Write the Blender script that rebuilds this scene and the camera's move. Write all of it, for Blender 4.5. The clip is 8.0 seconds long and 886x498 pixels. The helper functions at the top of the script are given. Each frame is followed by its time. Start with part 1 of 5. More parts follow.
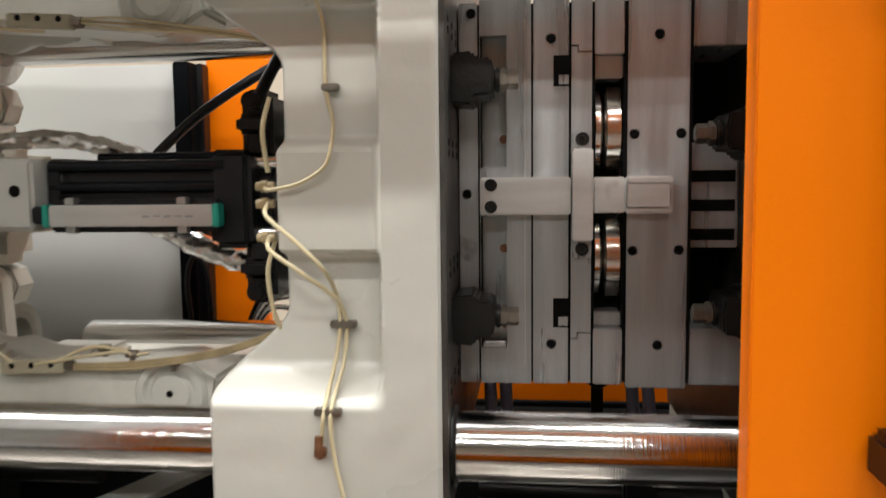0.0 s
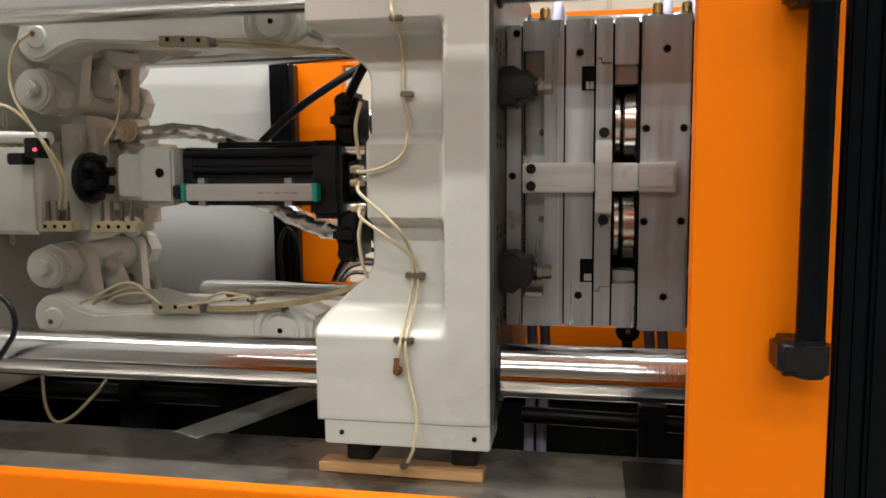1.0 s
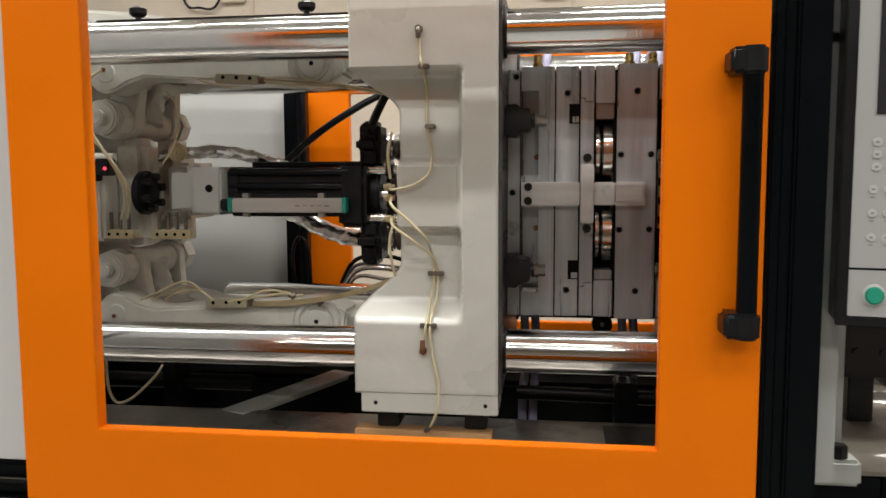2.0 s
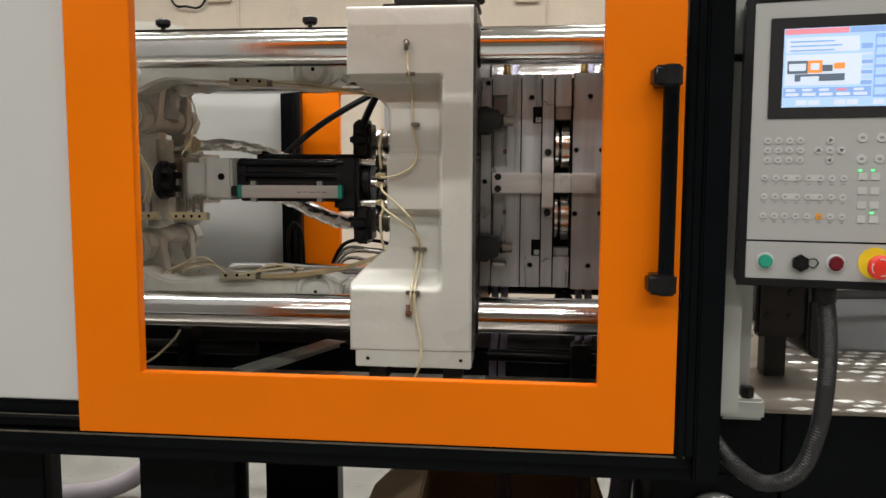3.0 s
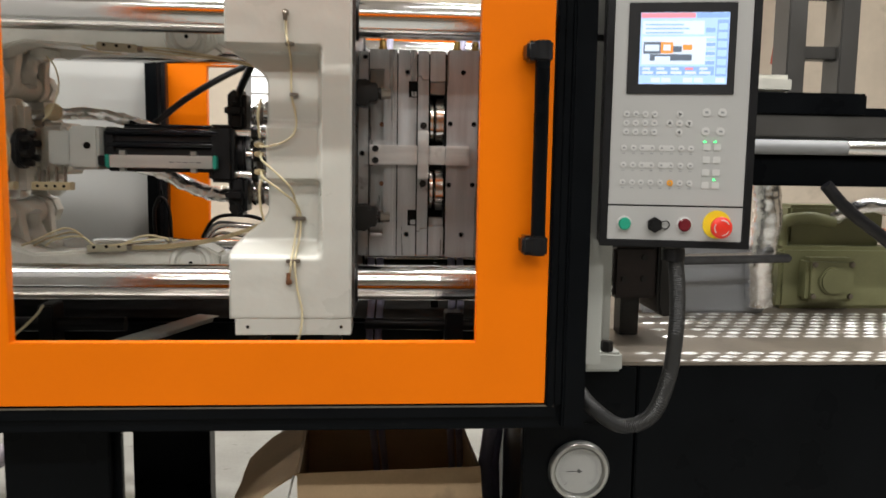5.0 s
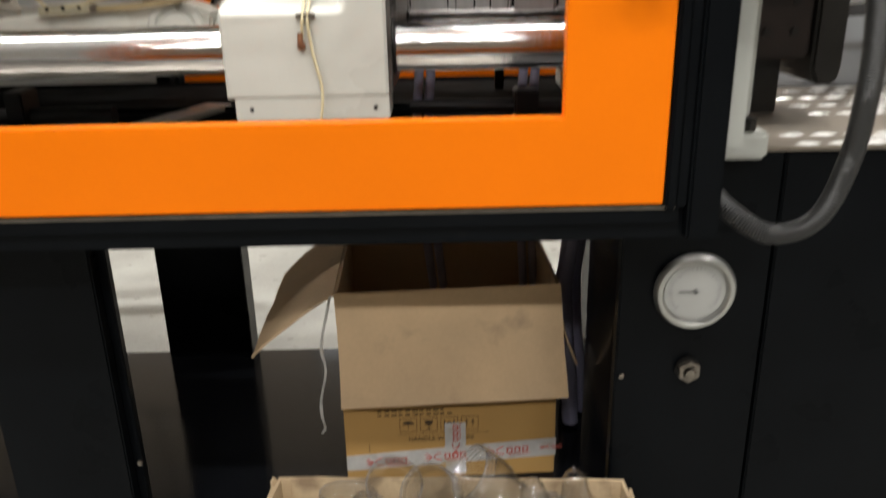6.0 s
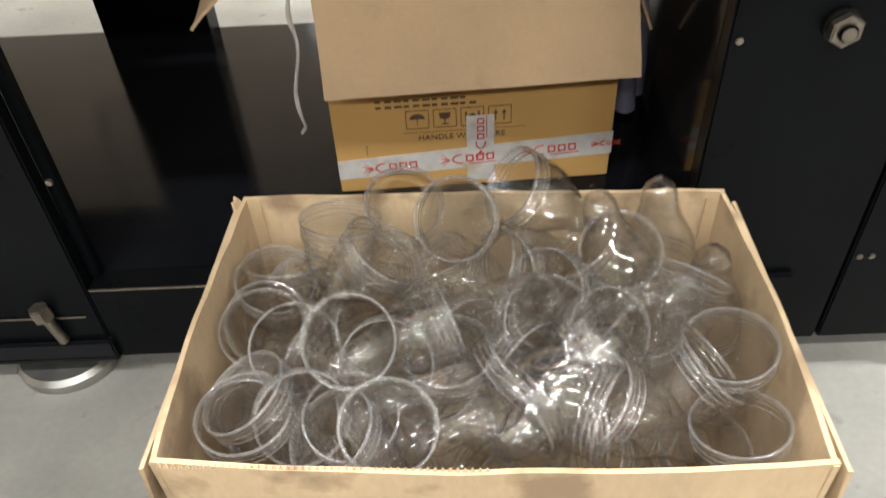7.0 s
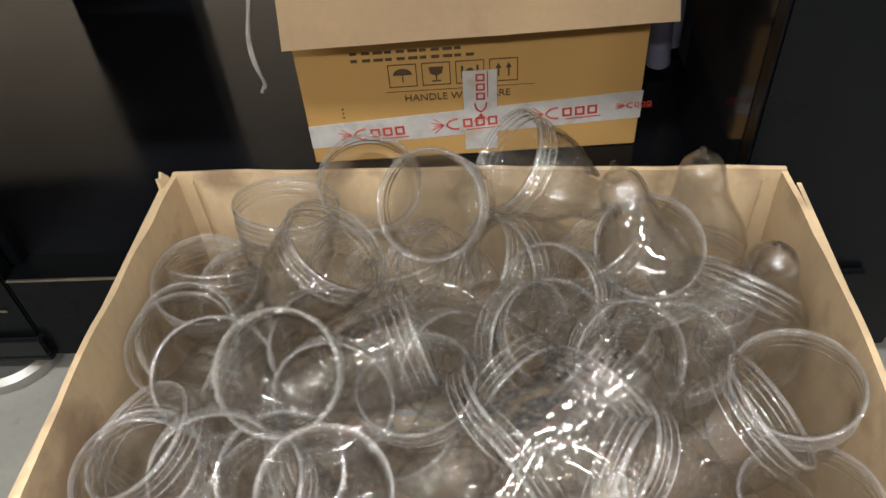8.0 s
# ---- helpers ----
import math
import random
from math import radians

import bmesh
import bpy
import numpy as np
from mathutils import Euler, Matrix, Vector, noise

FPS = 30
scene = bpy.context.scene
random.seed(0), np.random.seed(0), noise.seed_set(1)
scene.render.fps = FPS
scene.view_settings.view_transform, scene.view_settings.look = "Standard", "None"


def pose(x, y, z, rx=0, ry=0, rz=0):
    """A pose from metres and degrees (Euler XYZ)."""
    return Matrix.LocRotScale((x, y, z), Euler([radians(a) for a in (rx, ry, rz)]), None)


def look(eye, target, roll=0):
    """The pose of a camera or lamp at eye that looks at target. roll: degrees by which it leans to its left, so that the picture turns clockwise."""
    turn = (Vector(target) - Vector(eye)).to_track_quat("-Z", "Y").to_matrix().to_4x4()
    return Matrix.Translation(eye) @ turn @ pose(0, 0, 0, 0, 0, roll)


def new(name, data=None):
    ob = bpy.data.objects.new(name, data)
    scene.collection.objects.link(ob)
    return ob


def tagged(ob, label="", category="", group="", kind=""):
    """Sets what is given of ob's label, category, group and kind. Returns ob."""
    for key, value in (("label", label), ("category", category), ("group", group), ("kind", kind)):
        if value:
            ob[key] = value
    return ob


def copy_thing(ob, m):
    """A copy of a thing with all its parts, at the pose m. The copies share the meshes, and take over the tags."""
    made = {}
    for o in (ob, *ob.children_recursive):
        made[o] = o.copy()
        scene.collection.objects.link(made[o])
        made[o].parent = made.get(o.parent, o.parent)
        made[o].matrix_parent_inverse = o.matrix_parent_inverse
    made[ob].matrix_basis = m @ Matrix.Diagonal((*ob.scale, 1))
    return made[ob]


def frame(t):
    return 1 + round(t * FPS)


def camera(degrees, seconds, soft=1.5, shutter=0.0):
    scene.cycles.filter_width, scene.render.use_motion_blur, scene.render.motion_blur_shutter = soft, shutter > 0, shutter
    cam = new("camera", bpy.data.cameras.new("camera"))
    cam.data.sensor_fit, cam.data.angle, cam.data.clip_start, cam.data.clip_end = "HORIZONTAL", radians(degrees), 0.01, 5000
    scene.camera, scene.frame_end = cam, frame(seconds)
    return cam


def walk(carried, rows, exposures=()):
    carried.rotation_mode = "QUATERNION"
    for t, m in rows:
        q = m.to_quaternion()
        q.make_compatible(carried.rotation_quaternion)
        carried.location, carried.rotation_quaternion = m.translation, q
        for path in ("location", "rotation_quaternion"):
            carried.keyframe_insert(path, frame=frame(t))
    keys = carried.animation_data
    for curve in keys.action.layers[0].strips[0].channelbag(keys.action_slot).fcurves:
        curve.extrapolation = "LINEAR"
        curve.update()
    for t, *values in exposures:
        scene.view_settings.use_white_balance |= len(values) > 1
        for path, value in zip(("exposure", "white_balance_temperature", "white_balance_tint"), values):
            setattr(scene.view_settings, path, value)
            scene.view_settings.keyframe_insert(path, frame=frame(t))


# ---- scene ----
cam = camera(58.6, 8.0, soft=1.5, shutter=0.35)
PATH = [
    (0, (0.136, 0.156, 1.559), (-0.076, 2.133, 1.384), -0.6),
    (0.5, (0.161, -0.01, 1.54), (-0.132, 1.952, 1.309), -0.1),
    (1, (0.188, -0.134, 1.562), (-0.179, 1.818, 1.346), -0.5),
    (1.2, (0.174, -0.192, 1.585), (-0.186, 1.763, 1.364), -0.9),
    (2.3, (0.132, -0.524, 1.573), (-0.109, 1.453, 1.393), 0.2),
    (2.5, (0.143, -0.58, 1.571), (-0.088, 1.397, 1.386), 0.3),
    (3, (0.158, -0.723, 1.562), (-0.051, 1.256, 1.368), 0.2),
    (3.5, (0.107, -0.821, 1.578), (-0.052, 1.163, 1.382), 0.0),
    (4, (0.026, -0.89, 1.566), (-0.047, 1.1, 1.378), -0.1),
    (4.2, (0.021, -0.903, 1.567), (0.03, 1.088, 1.377), 0.1),
    (5.3, (0.167, -0.665, 1.499), (0.318, 1.31, 1.226), 1.0),
    (5.5, (0.189, -0.558, 1.482), (0.235, 1.398, 1.067), 0.8),
    (6, (0.132, -0.328, 1.377), (0.121, 1.546, 0.68), -1.3),
    (6.5, (0.082, -0.115, 1.219), (0.099, 1.569, 0.139), -2.1),
    (7, (0.088, 0.081, 1.126), (0.061, 1.548, -0.233), -3.1),
    (7.5, (0.125, 0.214, 1.033), (0.039, 1.596, -0.41), -4.7),
    (8, (0.138, 0.269, 0.991), (0.038, 1.67, -0.433), -4.7),
]
walk(cam, [(t, look(eye, target, roll)) for t, eye, target, roll in PATH],
     [(0, -0.10), (1.2, -0.25), (2.5, -0.51), (4.2, -0.48), (5.5, -0.09), (6.0, 0.12), (6.5, 0.60), (7.2, 0.62), (8, 0.58)])

# ---- light ----
world = bpy.data.worlds.new("hall_air")
world.use_nodes = True
scene.world = world
world.node_tree.nodes["Background"].inputs[0].default_value = (1.0, 0.97, 0.92, 1)
world.node_tree.nodes["Background"].inputs[1].default_value = 0.03
scene.view_settings.exposure = 0.0
scene.cycles.transparent_max_bounces = 48
scene.cycles.max_bounces = 16

LAMP_Z = 4.6
LAMP_ROWS = [(-3.4 + 2.2 * i, y) for y in (-4.5, -1.7, 0.9, 3.4) for i in range(4)]
for lx, ly in LAMP_ROWS:
    watts = 86 if ly < -3 else (58 if ly < 0 else (92 if ly < 2 else 64))
    lamp = bpy.data.lights.new("tube_light", "AREA")
    lamp.shape, lamp.size, lamp.size_y, lamp.energy, lamp.color = "RECTANGLE", 1.25, 0.16, watts, (1.0, 0.985, 0.955)
    new("tube_light", lamp).matrix_world = pose(lx, ly, LAMP_Z)


# ---- materials ----
def mat(name, color, rough=0.5, metal=0.0, var=0.12, scale=14.0, bump=0.1, fine=220.0, coat=0.0, wear=None, stretch=(1, 1, 1), rvar=0.15, spec=0.5):
    m = bpy.data.materials.new(name)
    m.use_nodes = True
    nt = m.node_tree
    n, ln = nt.nodes, nt.links.new
    p = n["Principled BSDF"]
    p.inputs["Metallic"].default_value = metal
    p.inputs["Coat Weight"].default_value = coat
    p.inputs["Specular IOR Level"].default_value = spec
    tc = n.new("ShaderNodeTexCoord")
    mp = n.new("ShaderNodeMapping")
    mp.inputs["Scale"].default_value = stretch
    ln(tc.outputs["Object"], mp.inputs[0])
    big = n.new("ShaderNodeTexNoise")
    big.inputs["Scale"].default_value, big.inputs["Detail"].default_value = scale, 5
    small = n.new("ShaderNodeTexNoise")
    small.inputs["Scale"].default_value, small.inputs["Detail"].default_value = fine, 3
    ln(mp.outputs[0], big.inputs["Vector"])
    ln(mp.outputs[0], small.inputs["Vector"])
    rng = n.new("ShaderNodeMapRange")
    rng.inputs["From Min"].default_value, rng.inputs["From Max"].default_value = 0.3, 0.7
    rng.inputs["To Min"].default_value, rng.inputs["To Max"].default_value = 1 - var, 1 + var
    ln(big.outputs[0], rng.inputs[0])
    rng2 = n.new("ShaderNodeMapRange")
    rng2.inputs["To Min"].default_value, rng2.inputs["To Max"].default_value = 1 - var * 0.6, 1 + var * 0.6
    ln(small.outputs[0], rng2.inputs[0])
    mul = n.new("ShaderNodeMath")
    mul.operation = "MULTIPLY"
    ln(rng.outputs[0], mul.inputs[0])
    ln(rng2.outputs[0], mul.inputs[1])
    vec = n.new("ShaderNodeVectorMath")
    vec.operation = "SCALE"
    vec.inputs[0].default_value = color
    ln(mul.outputs[0], vec.inputs["Scale"])
    out = vec.outputs[0]
    if wear:
        wn = n.new("ShaderNodeTexNoise")
        wn.inputs["Scale"].default_value, wn.inputs["Detail"].default_value = wear[1], 8
        ln(tc.outputs["Object"], wn.inputs["Vector"])
        cut = n.new("ShaderNodeMapRange")
        cut.inputs["From Min"].default_value, cut.inputs["From Max"].default_value = wear[2], wear[2] + 0.12
        ln(wn.outputs[0], cut.inputs[0])
        mix = n.new("ShaderNodeMix")
        mix.data_type = "RGBA"
        ln(cut.outputs[0], mix.inputs["Factor"])
        ln(out, mix.inputs["A"])
        mix.inputs["B"].default_value = (*wear[0], 1)
        out = mix.outputs["Result"]
    ln(out, p.inputs["Base Color"])
    rr = n.new("ShaderNodeMapRange")
    rr.inputs["From Min"].default_value, rr.inputs["From Max"].default_value = 0.3, 0.7
    rr.inputs["To Min"].default_value, rr.inputs["To Max"].default_value = max(rough * (1 - rvar), 0.02), min(rough * (1 + rvar), 1)
    ln(big.outputs[0], rr.inputs[0])
    ln(rr.outputs[0], p.inputs["Roughness"])
    if bump:
        bp = n.new("ShaderNodeBump")
        bp.inputs["Strength"].default_value, bp.inputs["Distance"].default_value = bump, 0.002
        ln(small.outputs[0], bp.inputs["Height"])
        ln(bp.outputs[0], p.inputs["Normal"])
    return m


def glow(name, color, strength):
    m = bpy.data.materials.new(name)
    m.use_nodes = True
    p = m.node_tree.nodes["Principled BSDF"]
    p.inputs["Base Color"].default_value = (*color, 1)
    p.inputs["Emission Color"].default_value = (*color, 1)
    p.inputs["Emission Strength"].default_value = strength
    p.inputs["Roughness"].default_value = 0.3
    return m


def clear(name, tint, ior=1.5, rough=0.0, haze=0.0, edge=4.5, ripple=0.0):
    """Thin clear plastic: light passes, the surface gleams, pale haze stands for repeated reflections."""
    m = bpy.data.materials.new(name)
    m.use_nodes = True
    nt = m.node_tree
    n, ln = nt.nodes, nt.links.new
    n.remove(n["Principled BSDF"])
    tr = n.new("ShaderNodeBsdfTransparent")
    tr.inputs[0].default_value = (*tint, 1)
    gl = n.new("ShaderNodeBsdfGlossy")
    gl.inputs["Roughness"].default_value = rough
    if ripple:
        co = n.new("ShaderNodeTexCoord")
        wave = n.new("ShaderNodeTexNoise")
        wave.inputs["Scale"].default_value, wave.inputs["Detail"].default_value = 55, 1
        ln(co.outputs["Object"], wave.inputs["Vector"])
        bmp = n.new("ShaderNodeBump")
        bmp.inputs["Strength"].default_value, bmp.inputs["Distance"].default_value = ripple, 0.004
        ln(wave.outputs[0], bmp.inputs["Height"])
        ln(bmp.outputs[0], gl.inputs["Normal"])
    fr = n.new("ShaderNodeLayerWeight")
    fr.inputs["Blend"].default_value = 0.5
    pw = n.new("ShaderNodeMath")
    pw.operation, pw.inputs[1].default_value = "POWER", edge
    ln(fr.outputs["Facing"], pw.inputs[0])
    low = ((ior - 1) / (ior + 1)) ** 2
    ad = n.new("ShaderNodeMath")
    ad.operation, ad.inputs[1].default_value, ad.inputs[2].default_value = "MULTIPLY_ADD", 0.9 - low, low
    ln(pw.outputs[0], ad.inputs[0])
    haze_mix = n.new("ShaderNodeMixShader")
    df = n.new("ShaderNodeBsdfDiffuse")
    df.inputs[0].default_value = (0.85, 0.85, 0.86, 1)
    haze_mix.inputs[0].default_value = haze
    ln(tr.outputs[0], haze_mix.inputs[1])
    ln(df.outputs[0], haze_mix.inputs[2])
    mx = n.new("ShaderNodeMixShader")
    ln(ad.outputs[0], mx.inputs[0])
    ln(haze_mix.outputs[0], mx.inputs[1])
    ln(gl.outputs[0], mx.inputs[2])
    ln(mx.outputs[0], n["Material Output"].inputs["Surface"])
    return m


M_orange = mat("orange_paint", (0.80, 0.172, 0.001), 0.40, var=0.04, scale=3, bump=0.06, fine=420, spec=0.11)
M_white = mat("white_sheet_paint", (0.54, 0.54, 0.525), 0.45, var=0.025, scale=2, bump=0.03, fine=400)
M_cast = mat("white_cast_paint", (0.545, 0.54, 0.49), 0.30, var=0.03, scale=5, bump=0.22, fine=60, wear=((0.50, 0.47, 0.38), 6, 0.70), coat=0.12)
M_cast_dull = mat("dull_cast_paint", (0.56, 0.55, 0.49), 0.36, var=0.10, scale=9, bump=0.2, fine=70, wear=((0.40, 0.36, 0.28), 9, 0.66))
M_black = mat("black_paint", (0.0028, 0.0034, 0.0042), 0.30, var=0.25, scale=6, bump=0.12, fine=300, wear=((0.014, 0.014, 0.013), 30, 0.72), spec=0.068)
M_gloss = mat("glossy_black_paint", (0.006, 0.0065, 0.008), 0.11, var=0.2, scale=4, bump=0.05, fine=60, wear=((0.06, 0.06, 0.06), 45, 0.76), rvar=0.4, spec=0.15)
M_rubber = mat("black_plastic", (0.006, 0.006, 0.007), 0.36, var=0.15, scale=20, bump=0.12, fine=300, spec=0.3)
M_chrome = mat("hard_chrome", (0.80, 0.795, 0.79), 0.11, 1.0, var=0.05, scale=6, bump=0.14, fine=700, stretch=(1, 0.02, 0.02), rvar=0.3)
M_steel = mat("ground_steel", (0.405, 0.415, 0.418), 0.34, 0.62, var=0.18, scale=9, bump=0.14, fine=260, stretch=(4.0, 1, 0.25), wear=((0.16, 0.145, 0.13), 14, 0.66), rvar=0.4)
M_steel_b = mat("bright_ground_steel", (0.60, 0.588, 0.565), 0.40, 0.35, var=0.10, scale=10, bump=0.1, fine=180, stretch=(1, 1, 5), wear=((0.34, 0.32, 0.29), 16, 0.68))
M_ringsteel = mat("turned_bright_steel", (0.66, 0.63, 0.59), 0.16, 1.0, var=0.12, scale=8, bump=0.1, fine=240, stretch=(6, 1, 0.3), wear=((0.20, 0.16, 0.13), 12, 0.62))
M_steel_d = mat("oily_dark_steel", (0.095, 0.09, 0.084), 0.42, 0.8, var=0.3, scale=16, bump=0.25, fine=120, wear=((0.045, 0.035, 0.028), 10, 0.58))
# Near-black colour stands for shade in bores and recesses, grease in joints.
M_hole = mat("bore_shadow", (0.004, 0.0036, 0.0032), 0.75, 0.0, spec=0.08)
# Matt black that stands for the darkness under the tie bars.
M_shade_black = mat("matt_shade_black", (0.005, 0.005, 0.005), 0.9, var=0.2, scale=12, spec=0.04)
M_clamp = mat("black_oxide_steel", (0.009, 0.008, 0.007), 0.38, 0.0, var=0.3, scale=20, bump=0.3, fine=140, spec=0.28)
M_bolt = mat("bolt_steel", (0.21, 0.185, 0.155), 0.38, 0.9, var=0.2, scale=40, bump=0.1)
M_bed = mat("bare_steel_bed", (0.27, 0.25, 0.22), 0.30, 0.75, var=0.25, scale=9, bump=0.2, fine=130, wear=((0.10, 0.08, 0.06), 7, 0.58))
M_tube = mat("nylon_tube", (0.52, 0.45, 0.28), 0.35, var=0.08, scale=30, bump=0.05)
M_tube_old = mat("oily_nylon_tube", (0.34, 0.27, 0.15), 0.35, var=0.2, scale=25, bump=0.05)
M_manifold = mat("yellowed_block_plastic", (0.36, 0.33, 0.235), 0.4, var=0.15, scale=25, bump=0.1)
M_brass = mat("brass", (0.45, 0.30, 0.10), 0.3, 1.0, var=0.15, scale=60)
M_copper = mat("rusty_fitting", (0.22, 0.10, 0.05), 0.45, 0.6, var=0.25, scale=60)
M_foil = mat("crinkled_foil", (0.93, 0.93, 0.93), 0.24, 1.0, var=0.08, scale=40, bump=0.9, fine=75)
M_alu = mat("brushed_aluminium", (0.62, 0.62, 0.60), 0.34, 0.9, var=0.05, scale=8, fine=200, stretch=(1, 8, 8))
M_teal = mat("teal_plastic", (0.01, 0.22, 0.16), 0.4, var=0.05)
M_wood = mat("pale_batten_wood", (0.44, 0.25, 0.11), 0.6, var=0.22, scale=18, bump=0.3, fine=90, stretch=(0.3, 3, 3))
M_card = mat("brown_cardboard", (0.45, 0.335, 0.205), 0.85, var=0.17, scale=7, bump=0.18, fine=150, wear=((0.27, 0.19, 0.115), 11, 0.53), stretch=(1, 1, 0.35))
M_carton = mat("ochre_cardboard", (0.45, 0.262, 0.083), 0.8, var=0.06, scale=8, bump=0.1, fine=150, wear=((0.36, 0.21, 0.065), 6, 0.68))
M_flapin = mat("pale_cardboard_inside", (0.56, 0.395, 0.235), 0.85, var=0.11, scale=6, bump=0.12, fine=120, wear=((0.34, 0.245, 0.16), 7, 0.62))
M_ink = mat("printed_ink", (0.075, 0.045, 0.02), 0.8, var=0.2, scale=60)
M_tape = mat("printed_parcel_tape", (0.47, 0.455, 0.43), 0.3, var=0.12, scale=25, bump=0.35, fine=50, wear=((0.40, 0.34, 0.25), 14, 0.60))
M_red = mat("red_print", (0.42, 0.05, 0.035), 0.4, var=0.15, scale=40)
M_panel = mat("panel_grey_film", (0.40, 0.395, 0.385), 0.35, var=0.02, scale=5, bump=0.02)
M_key = mat("pale_key", (0.52, 0.515, 0.50), 0.35, var=0.03)
M_keyd = mat("dark_key_mark", (0.09, 0.09, 0.09), 0.5)
M_amber = mat("amber_key", (0.75, 0.32, 0.02), 0.4, var=0.03)
M_green = mat("green_button", (0.02, 0.30, 0.19), 0.3, var=0.04)
M_dkred = mat("dark_red_button", (0.13, 0.008, 0.015), 0.2, var=0.05, coat=0.5)
M_stop = mat("red_mushroom_plastic", (0.70, 0.03, 0.015), 0.3, var=0.03)
M_yellow = mat("yellow_plate", (0.80, 0.58, 0.02), 0.4, var=0.03)
M_bezel = mat("screen_bezel", (0.03, 0.03, 0.032), 0.12, var=0.1)
M_screen = glow("screen_light", (0.42, 0.60, 0.88), 0.65)
M_scr_white = glow("screen_white", (0.70, 0.80, 0.95), 0.50)
M_scr_blue = glow("screen_blue", (0.26, 0.42, 0.76), 0.6)
M_scr_red = glow("screen_red", (0.75, 0.26, 0.32), 0.7)
M_scr_orange = glow("screen_orange", (0.80, 0.26, 0.06), 0.9)
M_scr_dark = glow("screen_dark", (0.12, 0.15, 0.20), 0.5)
M_led = glow("green_led", (0.05, 0.9, 0.2), 3.0)
M_redled = glow("red_led", (1.0, 0.03, 0.05), 6.0)
M_floor = mat("worn_grey_floor", (0.275, 0.272, 0.25), 0.5, var=0.2, scale=4, bump=0.2, fine=70, wear=((0.16, 0.155, 0.14), 16, 0.62))
M_wall = mat("beige_plaster", (0.60, 0.515, 0.415), 0.85, var=0.09, scale=2.2, bump=0.3, fine=18, wear=((0.47, 0.40, 0.32), 3.5, 0.60))
M_ceil = mat("pale_roof_sheet", (0.70, 0.68, 0.64), 0.8, var=0.05, scale=1)
M_sky = glow("daylight_beyond", (1.0, 1.0, 0.98), 1.3)
M_gate = mat("window_bar_paint", (0.30, 0.29, 0.28), 0.5)
M_plate = mat("tread_plate", (0.25, 0.215, 0.175), 0.42, 0.5, var=0.2, scale=8, bump=0.15, fine=90, wear=((0.19, 0.16, 0.13), 6, 0.55))
M_tread = mat("polished_tread", (0.88, 0.87, 0.84), 0.28, 0.45, var=0.12, scale=20)
M_tank = mat("blue_grey_paint", (0.33, 0.345, 0.365), 0.45, var=0.05, scale=4, bump=0.05)
M_dark = mat("dark_grey_paint", (0.045, 0.043, 0.040), 0.4, var=0.15, scale=8)
M_film = mat("dark_stretch_film", (0.05, 0.05, 0.052), 0.15, var=0.2, scale=20, bump=0.8, fine=60)
M_grey = mat("machine_grey_paint", (0.24, 0.245, 0.25), 0.45, var=0.05, scale=4, bump=0.05)
M_colgrey = mat("pale_grey_paint", (0.40, 0.405, 0.375), 0.4, var=0.04, scale=6, bump=0.08)
M_brown = mat("burnt_brown_steel", (0.011, 0.006, 0.0045), 0.45, 0.4, var=0.3, scale=14)
M_olive = mat("olive_green_paint", (0.17, 0.17, 0.08), 0.55, var=0.15, scale=6)
M_hose = mat("black_conduit", (0.017, 0.017, 0.017), 0.42, var=0.12, scale=30)
M_lilac = mat("pale_lilac_hose", (0.42, 0.38, 0.42), 0.45, var=0.06)
M_blue = mat("hose_sleeve_lilac", (0.34, 0.33, 0.45), 0.3, var=0.1)
M_dial = mat("dial_white", (0.44, 0.44, 0.42), 0.4, var=0.03)
M_pet = clear("clear_plastic", (0.998, 0.998, 0.998), 1.75, 0.022, 0.005, 2.9, 0.16)
# More haze and edge gloss put the rims' bright refraction into the colour.
M_ring = clear("clear_plastic_ring", (0.985, 0.985, 0.985), 1.8, 0.03, 0.06, 1.7)
M_glass = clear("glass", (0.97, 0.97, 0.97), 1.45, 0.02)
M_zinc = mat("zinc_plate", (0.42, 0.42, 0.40), 0.35, 0.9, var=0.1, scale=20)
M_redsteel = mat("red_oxide_paint", (0.30, 0.05, 0.025), 0.5, var=0.1)


# ---- shaping ----
def link(name, bm, m, smooth=False):
    me = bpy.data.meshes.new(name)
    bm.normal_update()
    bm.to_mesh(me)
    bm.free()
    me.materials.append(m)
    if smooth:
        me.shade_smooth()
        me.set_sharp_from_angle(angle=radians(38))
    return new(name, me)


def part(name, bm, m, parent, label="", smooth=True):
    ob = link(name, bm, m, smooth)
    if parent is not None:
        ob.parent = parent
    if label:
        ob["label"] = label
    return ob


def thing(name, label, category, at=(0, 0, 0), rz=0.0, group="", kind=""):
    ob = new(name)
    ob.matrix_basis = pose(*at, 0, 0, rz)
    ob.empty_display_size = 0.05
    return tagged(ob, label, category, group, kind)


def solo(name, bm, m, label, category, group="", kind="", smooth=True):
    return tagged(link(name, bm, m, smooth), label, category, group, kind)


def bev(bm, w, seg=2, edges=None):
    if w > 0:
        bmesh.ops.bevel(bm, geom=list(edges or bm.edges), offset=w, segments=seg, affect="EDGES", clamp_overlap=True)
    return bm


def box(x0, x1, y0, y1, z0, z1, b=0.0, seg=2):
    bm = bmesh.new()
    bmesh.ops.create_cube(bm, size=1, matrix=Matrix.Translation(((x0 + x1) / 2, (y0 + y1) / 2, (z0 + z1) / 2)) @ Matrix.Diagonal((x1 - x0, y1 - y0, z1 - z0, 1)))
    return bev(bm, b, seg)


